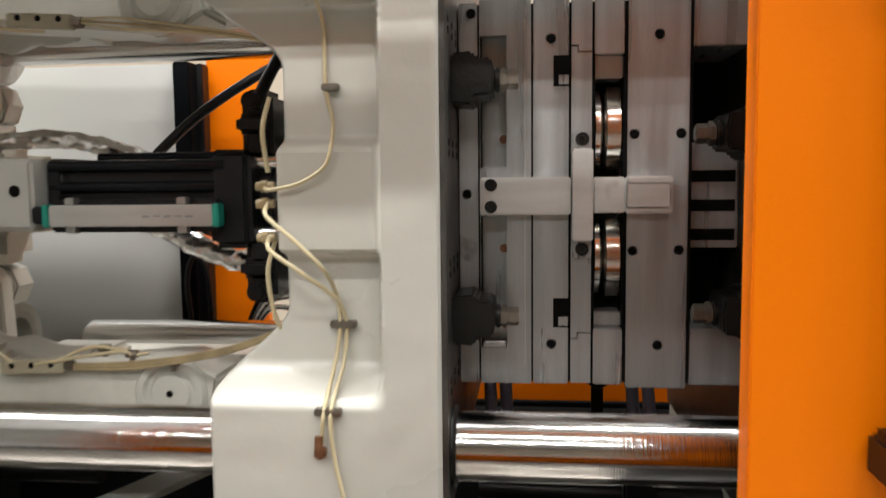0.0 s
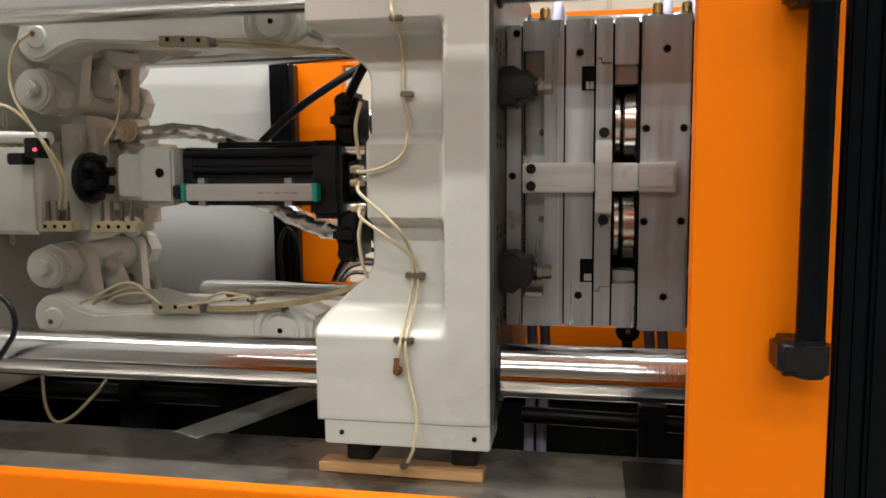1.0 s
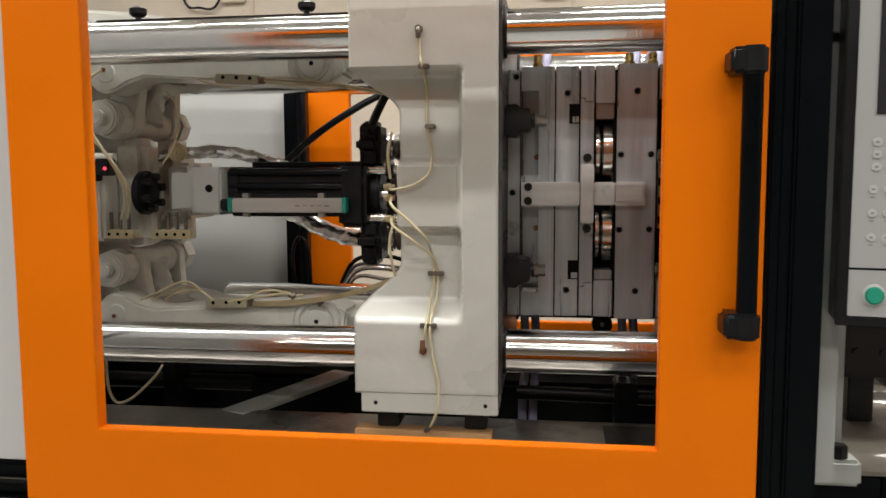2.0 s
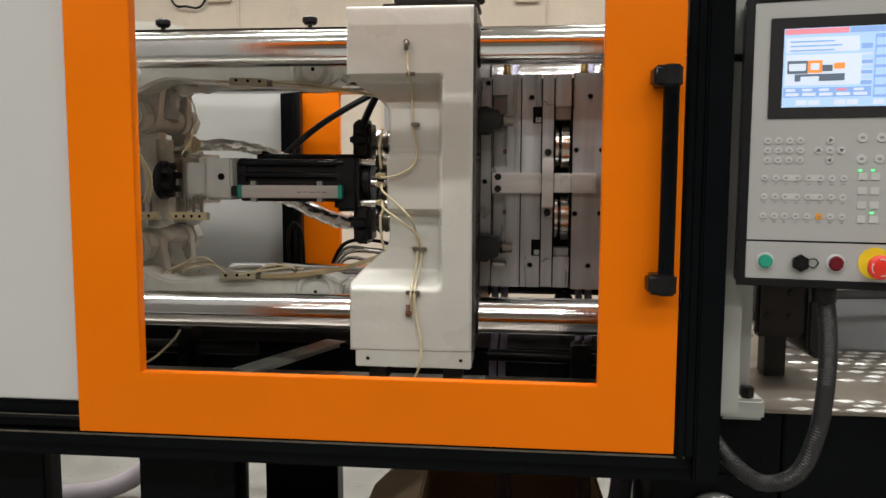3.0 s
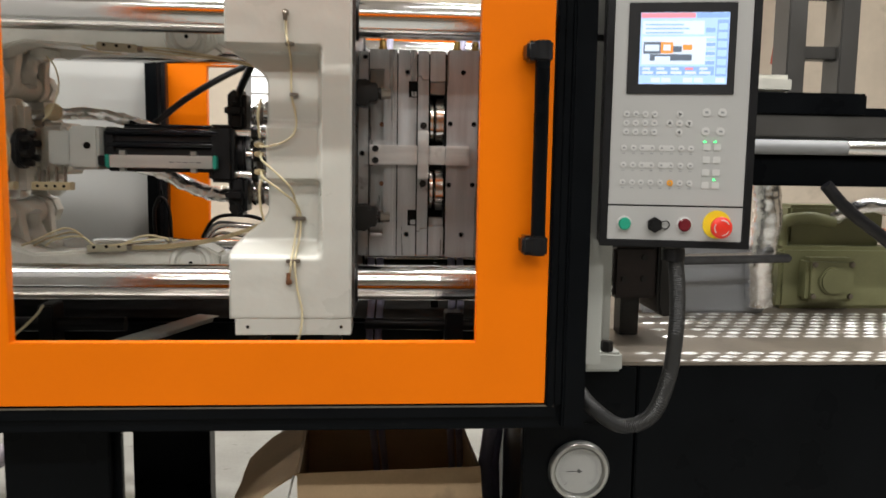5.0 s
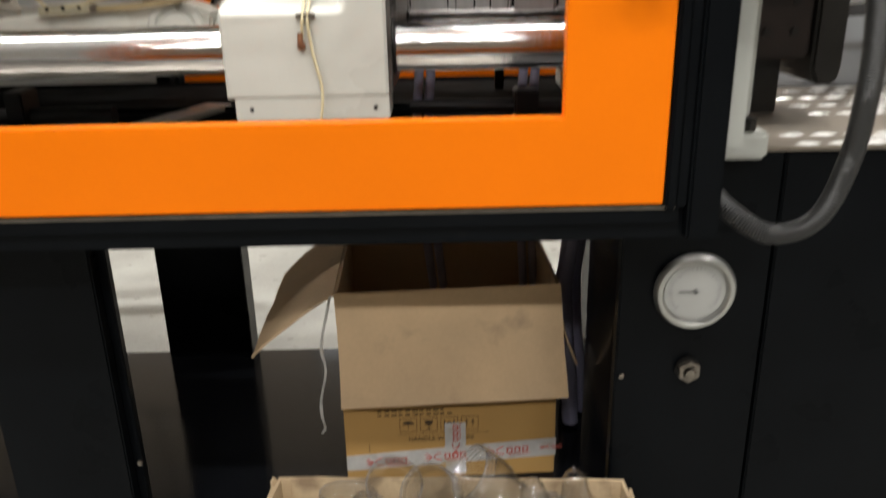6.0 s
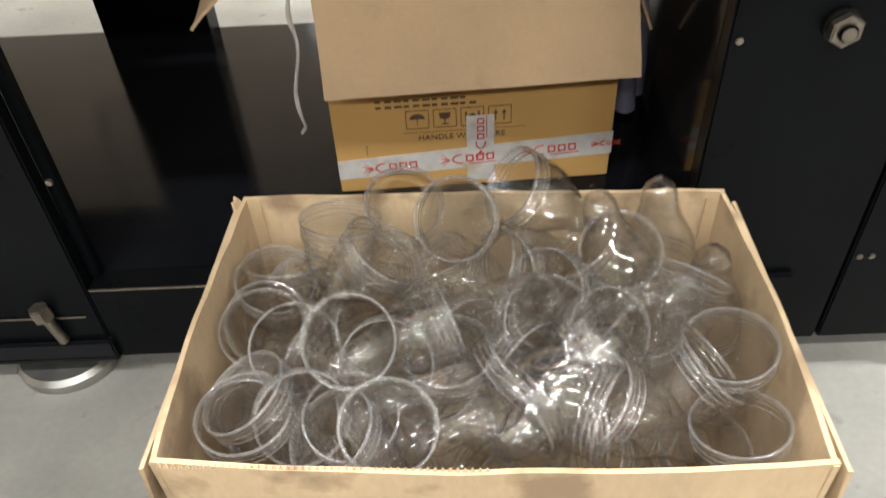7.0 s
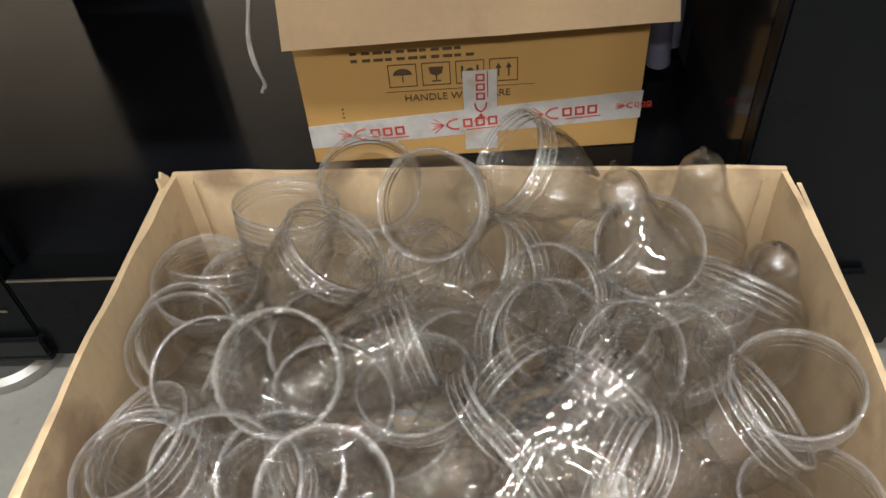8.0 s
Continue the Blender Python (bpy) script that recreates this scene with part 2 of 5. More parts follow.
def merge(*bms):
    out = bms[0]
    for other in bms[1:]:
        me = bpy.data.meshes.new("tmp")
        other.to_mesh(me)
        other.free()
        out.from_mesh(me)
        bpy.data.meshes.remove(me)
    return out


def turned(bm, m):
    bmesh.ops.transform(bm, matrix=m, verts=bm.verts)
    return bm


def rod(a, b, r, seg=24, bevel=0.0, r2=None):
    a, b = Vector(a), Vector(b)
    bm = bmesh.new()
    bmesh.ops.create_cone(bm, cap_ends=True, segments=seg, radius1=r, radius2=r if r2 is None else r2, depth=(b - a).length)
    if bevel:
        bev(bm, bevel, 2, [e for e in bm.edges if len(e.link_faces) == 2 and any(len(f.verts) > 4 for f in e.link_faces)])
    return turned(bm, Matrix.Translation((a + b) / 2) @ (b - a).to_track_quat("Z", "Y").to_matrix().to_4x4())


def lathe(profile, seg=32, closed=False):
    """Profile of (radius, height) turned round z."""
    bm = bmesh.new()
    rings = []
    for r, z in profile:
        if r < 1e-6:
            rings.append([bm.verts.new((0, 0, z))])
        else:
            rings.append([bm.verts.new((r * math.cos(2 * math.pi * k / seg), r * math.sin(2 * math.pi * k / seg), z)) for k in range(seg)])
    pairs = list(zip(rings, rings[1:])) + ([(rings[-1], rings[0])] if closed else [])
    for p, q in pairs:
        for k in range(seg):
            l = (k + 1) % seg
            if len(p) == 1 and len(q) > 1:
                bm.faces.new((p[0], q[l], q[k]))
            elif len(q) == 1 and len(p) > 1:
                bm.faces.new((p[k], p[l], q[0]))
            elif len(p) > 1:
                bm.faces.new((p[k], p[l], q[l], q[k]))
    bmesh.ops.recalc_face_normals(bm, faces=bm.faces)
    return bm


def smooth_path(pts, steps=10):
    pts = [Vector(p) for p in pts]
    if len(pts) < 3:
        return pts
    ext = [2 * pts[0] - pts[1]] + pts + [2 * pts[-1] - pts[-2]]
    out = []
    for i in range(1, len(ext) - 2):
        p0, p1, p2, p3 = ext[i - 1 : i + 3]
        for k in range(steps):
            t = k / steps
            out.append(0.5 * (2 * p1 + (p2 - p0) * t + (2 * p0 - 5 * p1 + 4 * p2 - p3) * t * t + (3 * p1 - p0 - 3 * p2 + p3) * t ** 3))
    return out + [pts[-1]]


def hose(pts, r, seg=10, steps=10, ribs=0.0, lumps=0.0):
    """A round tube along a smooth path; ribs or lumps change its radius along the way."""
    line = smooth_path(pts, steps)
    bm = bmesh.new()
    rings, up = [], Vector((0.13, 0.21, 0.97))
    for i, p in enumerate(line):
        d = (line[min(i + 1, len(line) - 1)] - line[max(i - 1, 0)]).normalized()
        side = d.cross(up)
        if side.length < 0.05:
            side = d.cross(Vector((1, 0, 0)))
        side.normalize()
        up = side.cross(d).normalized()
        ring = []
        for k in range(seg):
            a = 2 * math.pi * k / seg
            q = r + (ribs if i % 2 else 0)
            if lumps:
                q += lumps * noise.noise(Vector((i * 0.22, math.cos(a) * 1.6, math.sin(a) * 1.6 + pts[0][0] * 9)))
            ring.append(bm.verts.new(p + (side * math.cos(a) + up * math.sin(a)) * q))
        rings.append(ring)
    for p, q in zip(rings, rings[1:]):
        for k in range(seg):
            bm.faces.new((p[k], p[(k + 1) % seg], q[(k + 1) % seg], q[k]))
    bm.faces.new(rings[0][::-1])
    bm.faces.new(rings[-1])
    bmesh.ops.recalc_face_normals(bm, faces=bm.faces)
    return bm


def prism(outline, y0, y1, b=0.0, seg=2):
    """An outline of (x, z) pushed from y0 to y1."""
    bm = bmesh.new()
    f = bm.faces.new([bm.verts.new((x, y0, z)) for x, z in outline])
    g = bmesh.ops.extrude_face_region(bm, geom=[f])
    bmesh.ops.translate(bm, vec=(0, y1 - y0, 0), verts=[v for v in g["geom"] if isinstance(v, bmesh.types.BMVert)])
    bmesh.ops.recalc_face_normals(bm, faces=bm.faces)
    return bev(bm, b, seg)


def frame_bm(x0, x1, z0, z1, u0, u1, w0, w1, y0, y1, b=0.0):
    """A plate with a rectangular opening (u0..u1, w0..w1) through it."""
    bm = bmesh.new()
    o = [(x0, z0), (x1, z0), (x1, z1), (x0, z1)]
    i = [(u0, w0), (u1, w0), (u1, w1), (u0, w1)]
    vs = [[[bm.verts.new((x, y, z)) for x, z in c] for c in (o, i)] for y in (y0, y1)]
    for k in range(4):
        l = (k + 1) % 4
        bm.faces.new((vs[0][0][k], vs[0][0][l], vs[0][1][l], vs[0][1][k]))
        bm.faces.new((vs[1][0][l], vs[1][0][k], vs[1][1][k], vs[1][1][l]))
        bm.faces.new((vs[0][0][l], vs[0][0][k], vs[1][0][k], vs[1][0][l]))
        bm.faces.new((vs[0][1][k], vs[0][1][l], vs[1][1][l], vs[1][1][k]))
    bmesh.ops.recalc_face_normals(bm, faces=bm.faces)
    if b:
        bev(bm, b, 2, [e for e in bm.edges if abs((e.verts[0].co - e.verts[1].co).normalized().y) > 0.9 or (abs(e.verts[0].co.y - y0) < 1e-5 and abs(e.verts[1].co.y - y0) < 1e-5 and e.calc_face_angle(0) > 1)])
    return bm


def words(text, size, m, name="lettering", depth=0.0004):
    cu = bpy.data.curves.new(name, "FONT")
    cu.body, cu.size, cu.extrude = text, size, depth
    cu.align_x, cu.align_y = "CENTER", "CENTER"
    tmp = bpy.data.objects.new(name, cu)
    me = bpy.data.meshes.new_from_object(tmp)
    bpy.data.objects.remove(tmp)
    me.materials.clear()
    me.materials.append(m)
    return new(name, me)

# ---- hall ----
solo("floor", box(-9, 9, -14, 6.2, -0.15, 0), M_floor, "grey worn workshop floor with dust and scuffs", "floor", kind="structure")
solo("wall_north", box(-9, 9, 6.0, 6.2, 0, 5.2), M_wall, "beige plastered hall wall with faint stains", "wall", kind="structure")
solo("wall_south", box(-9, 9, -14.2, -14.0, 0, 5.2), M_wall, "beige plastered hall wall", "wall", kind="structure")
solo("wall_east", box(9, 9.2, -14, 6, 0, 5.2), M_wall, "beige plastered hall wall", "wall", kind="structure")
solo("wall_west", box(-9.2, -9, -14, 6, 0, 5.2), M_wall, "beige plastered hall wall", "wall", kind="structure")
solo("ceiling", box(-9, 9, -14, 6, 5.2, 5.4), M_ceil, "pale sheet metal roof lining", "ceiling", kind="structure")

lamp0 = None
for lx, ly in LAMP_ROWS:
    if lamp0 is None:
        lamp0 = thing("ceiling_light", "long white tube light fitting under the roof", "light", (lx, ly, LAMP_Z), group="ceiling lights")
        part("housing", prism([(-0.16, 0.02), (0.16, 0.02), (0.10, 0.09), (-0.10, 0.09)], -0.65, 0.65, 0.004), M_white, lamp0).matrix_basis = pose(0, 0, 0, 0, 0, 90)
        part("rod", rod((-0.5, 0, 0.08), (-0.5, 0, 0.6), 0.006, 8), M_zinc, lamp0)
        part("rod", rod((0.5, 0, 0.08), (0.5, 0, 0.6), 0.006, 8), M_zinc, lamp0)
    else:
        copy_thing(lamp0, pose(lx, ly, LAMP_Z))

# barred bright window in the rear wall
win = thing("window_1", "bright daylight window with a grid of thin bars", "window", (-1.0, 5.98, 1.22), kind="structure")
part("pane", box(0, 1.0, -0.005, 0.0, 0, 1.25), M_sky, win, "bright white pane")
part("window_frame", frame_bm(-0.05, 1.05, -0.05, 1.30, 0, 1.0, 0, 1.25, -0.03, 0.0), M_gate, win)
for k in range(1, 6):
    part("bar", box(k / 6 - 0.007, k / 6 + 0.007, -0.024, -0.008, 0.002, 1.248), M_gate, win)
for k in range(1, 9):
    part("bar", box(0.002, 0.998, -0.028, -0.012, k * 1.25 / 9 - 0.006, k * 1.25 / 9 + 0.006), M_gate, win)
# switch boxes, ducts and pipes on the rear wall
for sx, sz in ((0.142, 3.01), (-2.48, 3.06)):
    sw = thing("switch_box", "cream plastic switch box on the beige wall", "switch", (sx, 6.0, sz), group="wall switches")
    part("body", box(-0.10, 0.10, -0.05, 0.0, -0.055, 0.055, 0.006), M_wall, sw)
    part("rocker", box(-0.05, 0.05, -0.06, -0.05, -0.03, 0.03, 0.003), M_white, sw)
    solo("conduit", rod((sx + 0.16, 5.985, sz - 0.5), (sx + 0.16, 5.985, 5.0), 0.008, 8), M_wall, "thin beige conduit on the wall", "conduit", "wall conduits")
solo("cable", hose([(-2.98, 5.97, 4.2), (-2.93, 5.96, 3.13), (-2.77, 5.95, 2.97), (-2.58, 5.96, 3.10), (-2.50, 5.97, 4.2)], 0.010), M_rubber, "dark cable looped on the wall", "cable")
for px in (2.75, 3.3):
    solo("steel_brace", rod((px, 5.6, 2.35), (px + 0.35, 5.6, 5.22), 0.05, 4), M_redsteel, "red oxide painted steel brace by the wall", "brace", "wall braces")

# ---- machine base ----
BF = 0.96  # front of the base
base = thing("machine_base", "black painted steel machine base on levelling feet", "machine base")
part("front_panel", box(-3.2, -0.958, BF, BF + 0.03, 0.135, 0.925, 0.003), M_black, base)
part("front_panel", box(-0.724, -0.495, BF, BF + 0.03, 0.135, 0.925, 0.003), M_black, base)
part("front_panel", box(0.436, 0.697, BF, BF + 0.03, 0.07, 0.925, 0.003), M_black, base)
part("front_panel", box(0.703, 3.2, BF, BF + 0.03, 0.07, 1.06, 0.003), M_black, base, "black sheet panel below the injection unit")
part("top_beam", box(-3.2, 0.70, BF + 0.004, BF + 0.14, 0.915, 1.040, 0.004), M_black, base)
part("sill", box(-0.958, -0.724, BF + 0.002, BF + 0.05, 0.07, 0.255, 0.003), M_black, base)
part("sill", box(-0.4945, 0.436, BF + 0.002, BF + 0.05, 0.09, 0.252, 0.003), M_black, base)
part("jamb", box(-0.498, -0.480, BF + 0.031, BF + 0.05, 0.252, 0.915, 0.002), M_black, base)
part("jamb", box(0.437, 0.462, BF + 0.031, BF + 0.30, 0.252, 0.915, 0.002), M_gloss, base)
part("drip_tray", box(-3.0, 2.8, BF + 0.05, 1.845, 0.225, 0.250, 0.002), M_gloss, base, "glossy black drip tray floor inside the base")
part("rear_post", box(-0.712, -0.462, 1.80, 1.88, 0.05, 1.04, 0.003), M_black, base)
part("rear_post", box(0.47, 0.72, 1.80, 1.88, 0.05, 1.04, 0.003), M_black, base)
part("rear_post", box(-2.1, -1.5, 1.80, 1.88, 0.05, 1.04, 0.003), M_black, base)
part("rear_beam", box(-3.2, 3.2, 1.78, 1.90, 0.93, 1.04, 0.003), M_black, base)
part("rear_panel", box(0.72, 3.2, 1.84, 1.88, 0.05, 0.93), M_black, base)
part("bottom_rail", box(-3.2, 3.2, BF + 0.04, BF + 0.12, 0.09, 0.20, 0.003), M_black, base)
part("cross_plate", box(0.48, 0.50, BF + 0.05, 1.84, 0.25, 0.93), M_black, base)
part("kick_plate", box(0.44, 0.62, BF - 0.012, BF - 0.001, 0.10, 0.235, 0.003), M_black, base)
# Thin strip stands for the bright line along the sill's worn top edge.
part("skirting_lip", box(-0.490, 0.43, BF - 0.003, BF + 0.0015, 0.2525, 0.2560, 0.001), M_bolt, base, "thin steel strip for the highlight along the worn sill edge")
for bx, bz in ((0.449, 0.64), (0.449, 0.40), (0.716, 0.26), (0.735, 0.26), (-0.47, 0.47), (-0.70, 0.30)):
    part("screw", rod((bx, BF - 0.004, bz), (bx, BF + 0.002, bz), 0.005, 12, 0.001), M_bolt, base)
part("corner_plate", box(0.50, 0.698, BF - 0.002, BF + 0.05, 0.926, 1.0595, 0.003), M_black, base)
# levelling feet
foot0 = thing("levelling_foot", "round grey levelling foot under a black bracket with a bolt", "machine foot", (-0.632, 1.045, 0.0), group="levelling feet")
part("pad", lathe([(0, 0), (0.09, 0), (0.094, 0.006), (0.094, 0.022), (0.086, 0.032), (0.03, 0.040), (0, 0.040)], 48), M_zinc, foot0)
part("bolt", rod((0.070, -0.096, 0.148), (0.056, -0.096, 0.226), 0.0085, 16, 0.002), M_bolt, foot0)
part("nut", rod((0.059, -0.096, 0.205), (0.055, -0.096, 0.232), 0.0165, 6, 0.002), M_bolt, foot0)
part("bracket", merge(box(-0.145, 0.144, -0.095, 0.02, 0.092, 0.104, 0.003), box(-0.145, 0.144, -0.097, -0.087, 0.104, 0.142, 0.003), box(0.134, 0.144, -0.086, 0.02, 0.105, 0.140, 0.002)), M_gloss, foot0)
# Strip drawn in pale steel in place of the lip's highlight line.
part("strap", box(-0.150, 0.118, -0.0885, -0.0865, 0.194, 0.198, 0.0005), M_bolt, foot0, "thin steel strip for a highlight line on the lip")
for fx in (0.62 + 0.35, -1.9, 2.4):
    copy_thing(foot0, pose(fx, 1.045, 0.0))

# bed of the clamping unit
bed = thing("clamp_bed", "oily bare steel bed rails of the clamping unit", "machine bed")
part("front_rail", box(-2.2, 0.50, 0.80, 1.235, 1.040, 1.050, 0.002), M_bed, bed)
# Rear rail blackened and a plate added to keep the gap behind dark.
part("rear_rail", box(-2.2, 0.50, 1.55, 1.90, 1.040, 1.050, 0.002), M_shade_black, bed)
part("rear_shade_plate", box(-2.2, 0.62, 1.915, 1.935, 0.90, 1.056, 0.002), M_shade_black, bed)
part("well_side", box(-2.2, 0.62, 1.235, 1.25, 0.93, 1.040), M_black, bed)
part("well_side", box(-2.2, 0.62, 1.535, 1.55, 0.93, 1.040), M_black, bed)
part("strut", turned(box(-0.036, 0.036, -0.21, 0.21, -0.006, 0.006, 0.002), pose(-0.49, 1.40, 1.046, 0, 0, -22)), M_colgrey, bed)
part("cross_bar", rod((-1.6, 1.42, 1.06), (-0.60, 1.42, 1.06), 0.020, 16), M_rubber, bed)
part("cross_bar", rod((0.06, 1.36, 1.075), (0.60, 1.36, 1.065), 0.016, 16), M_rubber, bed)
part("pillar", box(-0.82, -0.78, 1.38, 1.46, 0.95, 1.12, 0.004), M_rubber, bed)
part("pillar", box(0.28, 0.33, 1.33, 1.40, 0.90, 1.11, 0.004), M_rubber, bed)
part("sheet_end", box(0.245, 0.495, 0.86, 1.20, 1.0505, 1.054, 0.001), M_clamp, bed)
for sx, sy in ((-0.42, 0.90), (-0.12, 0.88), (0.20, 0.95), (-0.70, 0.90)):
    part("screw", rod((sx, sy, 1.049), (sx, sy, 1.054), 0.006, 12, 0.001), M_clamp, bed)

# ---- door track and guards ----
track = thing("door_track", "black steel sliding door track under the guard", "door track")
part("rail", box(-3.0, 0.52, 0.748, BF + 0.003, 0.985, 1.036, 0.003), M_black, track)
part("lip", box(-3.0, 0.46, 0.738, 0.747, 1.012, 1.040, 0.002), M_black, track, "worn shiny edge of the track")
# Thin pale strips put the highlight on the track's worn edges into shape.
part("worn_edge_glint", box(-3.0, 0.455, 0.7362, 0.7376, 1.0345, 1.0385, 0.0005), M_bolt, track, "thin steel strip for the highlight along the worn track edge")
part("worn_edge_glint", box(-3.0, -0.73, 0.7425, 0.7437, 1.0695, 1.0715, 0.0003), M_bolt, track)
part("upper_rail", box(-3.0, -0.73, 0.752, 0.80, 1.040, 1.095, 0.004), M_black, track)
part("groove", box(-3.0, -0.73, 0.744, 0.7515, 1.062, 1.072, 0.001), M_gloss, track)

side = thing("side_guard", "off-white painted sheet guard beside the door", "guard panel")
part("sheet", box(-3.0, -0.66, 0.754, 0.770, 1.098, 2.30, 0.003), M_white, side)
part("bottom_fold", box(-3.0, -0.66, 0.7705, 0.800, 1.098, 1.104, 0.002), M_white, side)
part("top_fold", box(-3.0, -0.66, 0.7705, 0.800, 2.294, 2.30, 0.002), M_white, side)

door = thing("guard_door", "orange painted sliding guard door with an open window", "guard door")
DX0, DX1, DZ0, DZ1 = -0.724, 0.434, 1.045, 2.035
part("door_frame", frame_bm(DX0, DX1, DZ0, DZ1, -0.592, 0.293, 1.168, 1.905, 0.727, 0.752, 0.0012), M_orange, door)
part("window_trim", frame_bm(-0.612, 0.313, 1.148, 1.925, -0.5955, 0.2965, 1.1645, 1.9085, 0.7525, 0.757), M_black, door)
grip = part("handle", hose([(0.4035, 0.690, 1.383), (0.4035, 0.690, 1.56), (0.4035, 0.690, 1.717)], 0.0138, 24, 8), M_black, door, "black round bar handle")
for hz in (1.366, 1.728):
    part("bracket", merge(box(0.372, 0.412, 0.678, 0.7265, hz - 0.018, hz + 0.018, 0.006, 3), rod((0.4035, 0.690, hz - 0.019), (0.4035, 0.690, hz + 0.019), 0.0185, 24, 0.004)), M_rubber, grip)
post = thing("door_post", "black folded steel post beside the orange door", "post")
part("seal_strip", box(0.437, 0.452, 0.722, 0.80, 1.037, 2.35, 0.003), M_black, post)
part("channel", box(0.4525, 0.470, 0.732, 0.81, 1.037, 2.35, 0.003), M_black, post)
part("post", box(0.4705, 0.516, 0.726, 0.86, 0.99, 2.35, 0.004), M_black, post)

# rear guard mirrors the front one
rear = thing("rear_guard_door", "orange rear guard door behind the clamping unit", "guard door")
part("door_frame", frame_bm(-0.645, 0.62, 1.02, 1.96, -0.505, 0.48, 1.112, 1.835, 2.045, 2.075, 0.003), M_orange, rear)
rside = thing("rear_side_guard", "off-white rear sheet guard with a black edge post", "guard panel")
part("sheet", box(-2.6, -0.690, 1.990, 2.005, 0.92, 1.84, 0.003), M_white, rside)
part("edge_post", box(-0.690, -0.650, 1.955, 2.03, 0.92, 1.84, 0.003), M_black, rside)
part("folded_edge", box(-0.648, -0.632, 1.99, 2.03, 0.92, 1.84, 0.003), M_rubber, rside)

# ---- platens, tie bars ----
BARS = [(1.12, 1.226), (1.12, 1.850), (1.74, 1.226), (1.74, 1.850)]
for by, bz in BARS:
    bar = thing("tie_bar", "polished chrome tie bar through the platens", "tie bar", (0, by, bz), group="tie bars")
    x0 = -0.80 if (by > 1.5 and bz < 1.5) else -1.3
    prof = [(0, x0), (0.030, x0), (0.039, x0 + 0.006), (0.043, x0 + 0.018), (0.043, 0.665), (0.038, 0.67), (0, 0.67)]
    part("bar", turned(lathe(prof, 72), pose(0, 0, 0, 0, 90, 0)), M_chrome, bar)
    part("wiper_ring", turned(lathe([(0.0432, 0.0437), (0.050, 0.0437), (0.050, 0.047), (0.047, 0.050), (0.0432, 0.050)], 48, True), pose(0, 0, 0, 0, 90, 0)), M_clamp, bar)


def sstep(a, b, x):
    t = min(max((x - a) / (b - a), 0), 1)
    return t * t * (3 - 2 * t)


def platen_left(z):
    """The waisted left outline of the moving platen."""
    up = sstep(1.690, 1.782, z) ** 1.4
    dn = 1 - sstep(1.298, 1.405, z)
    return -0.163 - 0.087 * max(up, dn * 0.965)


def platen_depth(x, z):
    """How far the cast front lies behind its foremost face."""
    right = 1 - sstep(-0.046, -0.031, x)
    top = 1 - sstep(1.768, 1.780, z)
    low = sstep(1.288, 1.335, z)
    pocket = right * top * low
    mid = sstep(1.462, 1.478, z) * (1 - sstep(1.592, 1.612, z))
    return pocket * (0.058 - 0.036 * mid)


def moving_platen():
    t = thing("moving_platen", "glossy off-white cast iron moving platen with pockets", "platen")
    bm = bmesh.new()
    nx, zs, rows = 56, [1.148 + (1.930 - 1.148) * k / 190 for k in range(191)], []
    for z in zs:
        xl, xr, row = platen_left(z), 0.036, []
        ez = min(z - zs[0], zs[-1] - z)
        for k in range(nx + 1):
            x = xl + (xr - xl) * k / nx
            e = min(x - xl, xr - x, ez)
            rnd = 0.007 * (1 - math.sqrt(max(1 - (1 - min(e / 0.007, 1)) ** 2, 0)))
            y = 1.052 + platen_depth(x, z) + rnd + 0.0006 * noise.noise(Vector((x * 25, 0, z * 25)))
            row.append(bm.verts.new((x, y, z)))
        rows.append(row)
    for p, q in zip(rows, rows[1:]):
        for k in range(nx):
            bm.faces.new((p[k], p[k + 1], q[k + 1], q[k]))
    rim = [e for e in bm.edges if e.is_boundary]
    g = bmesh.ops.extrude_edge_only(bm, edges=rim)
    for v in g["geom"]:
        if isinstance(v, bmesh.types.BMVert):
            v.co.y = 1.81
    bmesh.ops.holes_fill(bm, edges=[e for e in bm.edges if e.is_boundary])
    bmesh.ops.recalc_face_normals(bm, faces=bm.faces)
    part("casting", bm, M_cast, t)
    part("foot_strip", box(-0.234, 0.0360, 1.0555, 1.16, 1.110, 1.1580, 0.002), M_cast, t)
    for fx in (-0.205, 0.012):
        part("screw", rod((fx, 1.0535, 1.130), (fx, 1.058, 1.130), 0.004, 12), M_clamp, t)
    for fx in (-0.19, -0.012):
        part("glide_shoe", box(fx - 0.022, fx + 0.022, 1.10, 1.17, 1.066, 1.1095, 0.003), M_clamp, t)
    part("mold_face", box(0.0362, 0.0430, 1.060, 1.80, 1.152, 1.926, 0.001), M_steel_d, t, "oily machined steel mould face with tapped holes")
    for fy in (1.10, 1.15, 1.20):
        for k in range(4):
            for dz in (0, 0.013):
                z = 1.30 + k * 0.145 + dz
                part("tapped_hole", rod((0.0425, fy, z), (0.0436, fy, z), 0.005, 10), M_hole, t)
    return t


moving_platen()
batten = thing("wood_batten", "pale rough wood batten lying on the bed", "batten", (-0.113, 1.098, 1.0505), -1.5)
part("plank", turned(box(-0.142, 0.136, -0.020, 0.020, 0, 0.0165, 0.0015), pose(0, 0, 0)), M_wood, batten)

fixed = thing("fixed_platen", "oily steel fixed platen behind the orange door", "platen")
part("block", box(0.430, 0.640, 1.05, 1.81, 1.050, 1.95, 0.006), M_cast_dull, fixed)
part("mold_face", box(0.424, 0.4297, 1.055, 1.80, 1.10, 1.94, 0.001), M_steel_d, fixed)

# ---- mould ----
MF = 1.222  # mould's front face


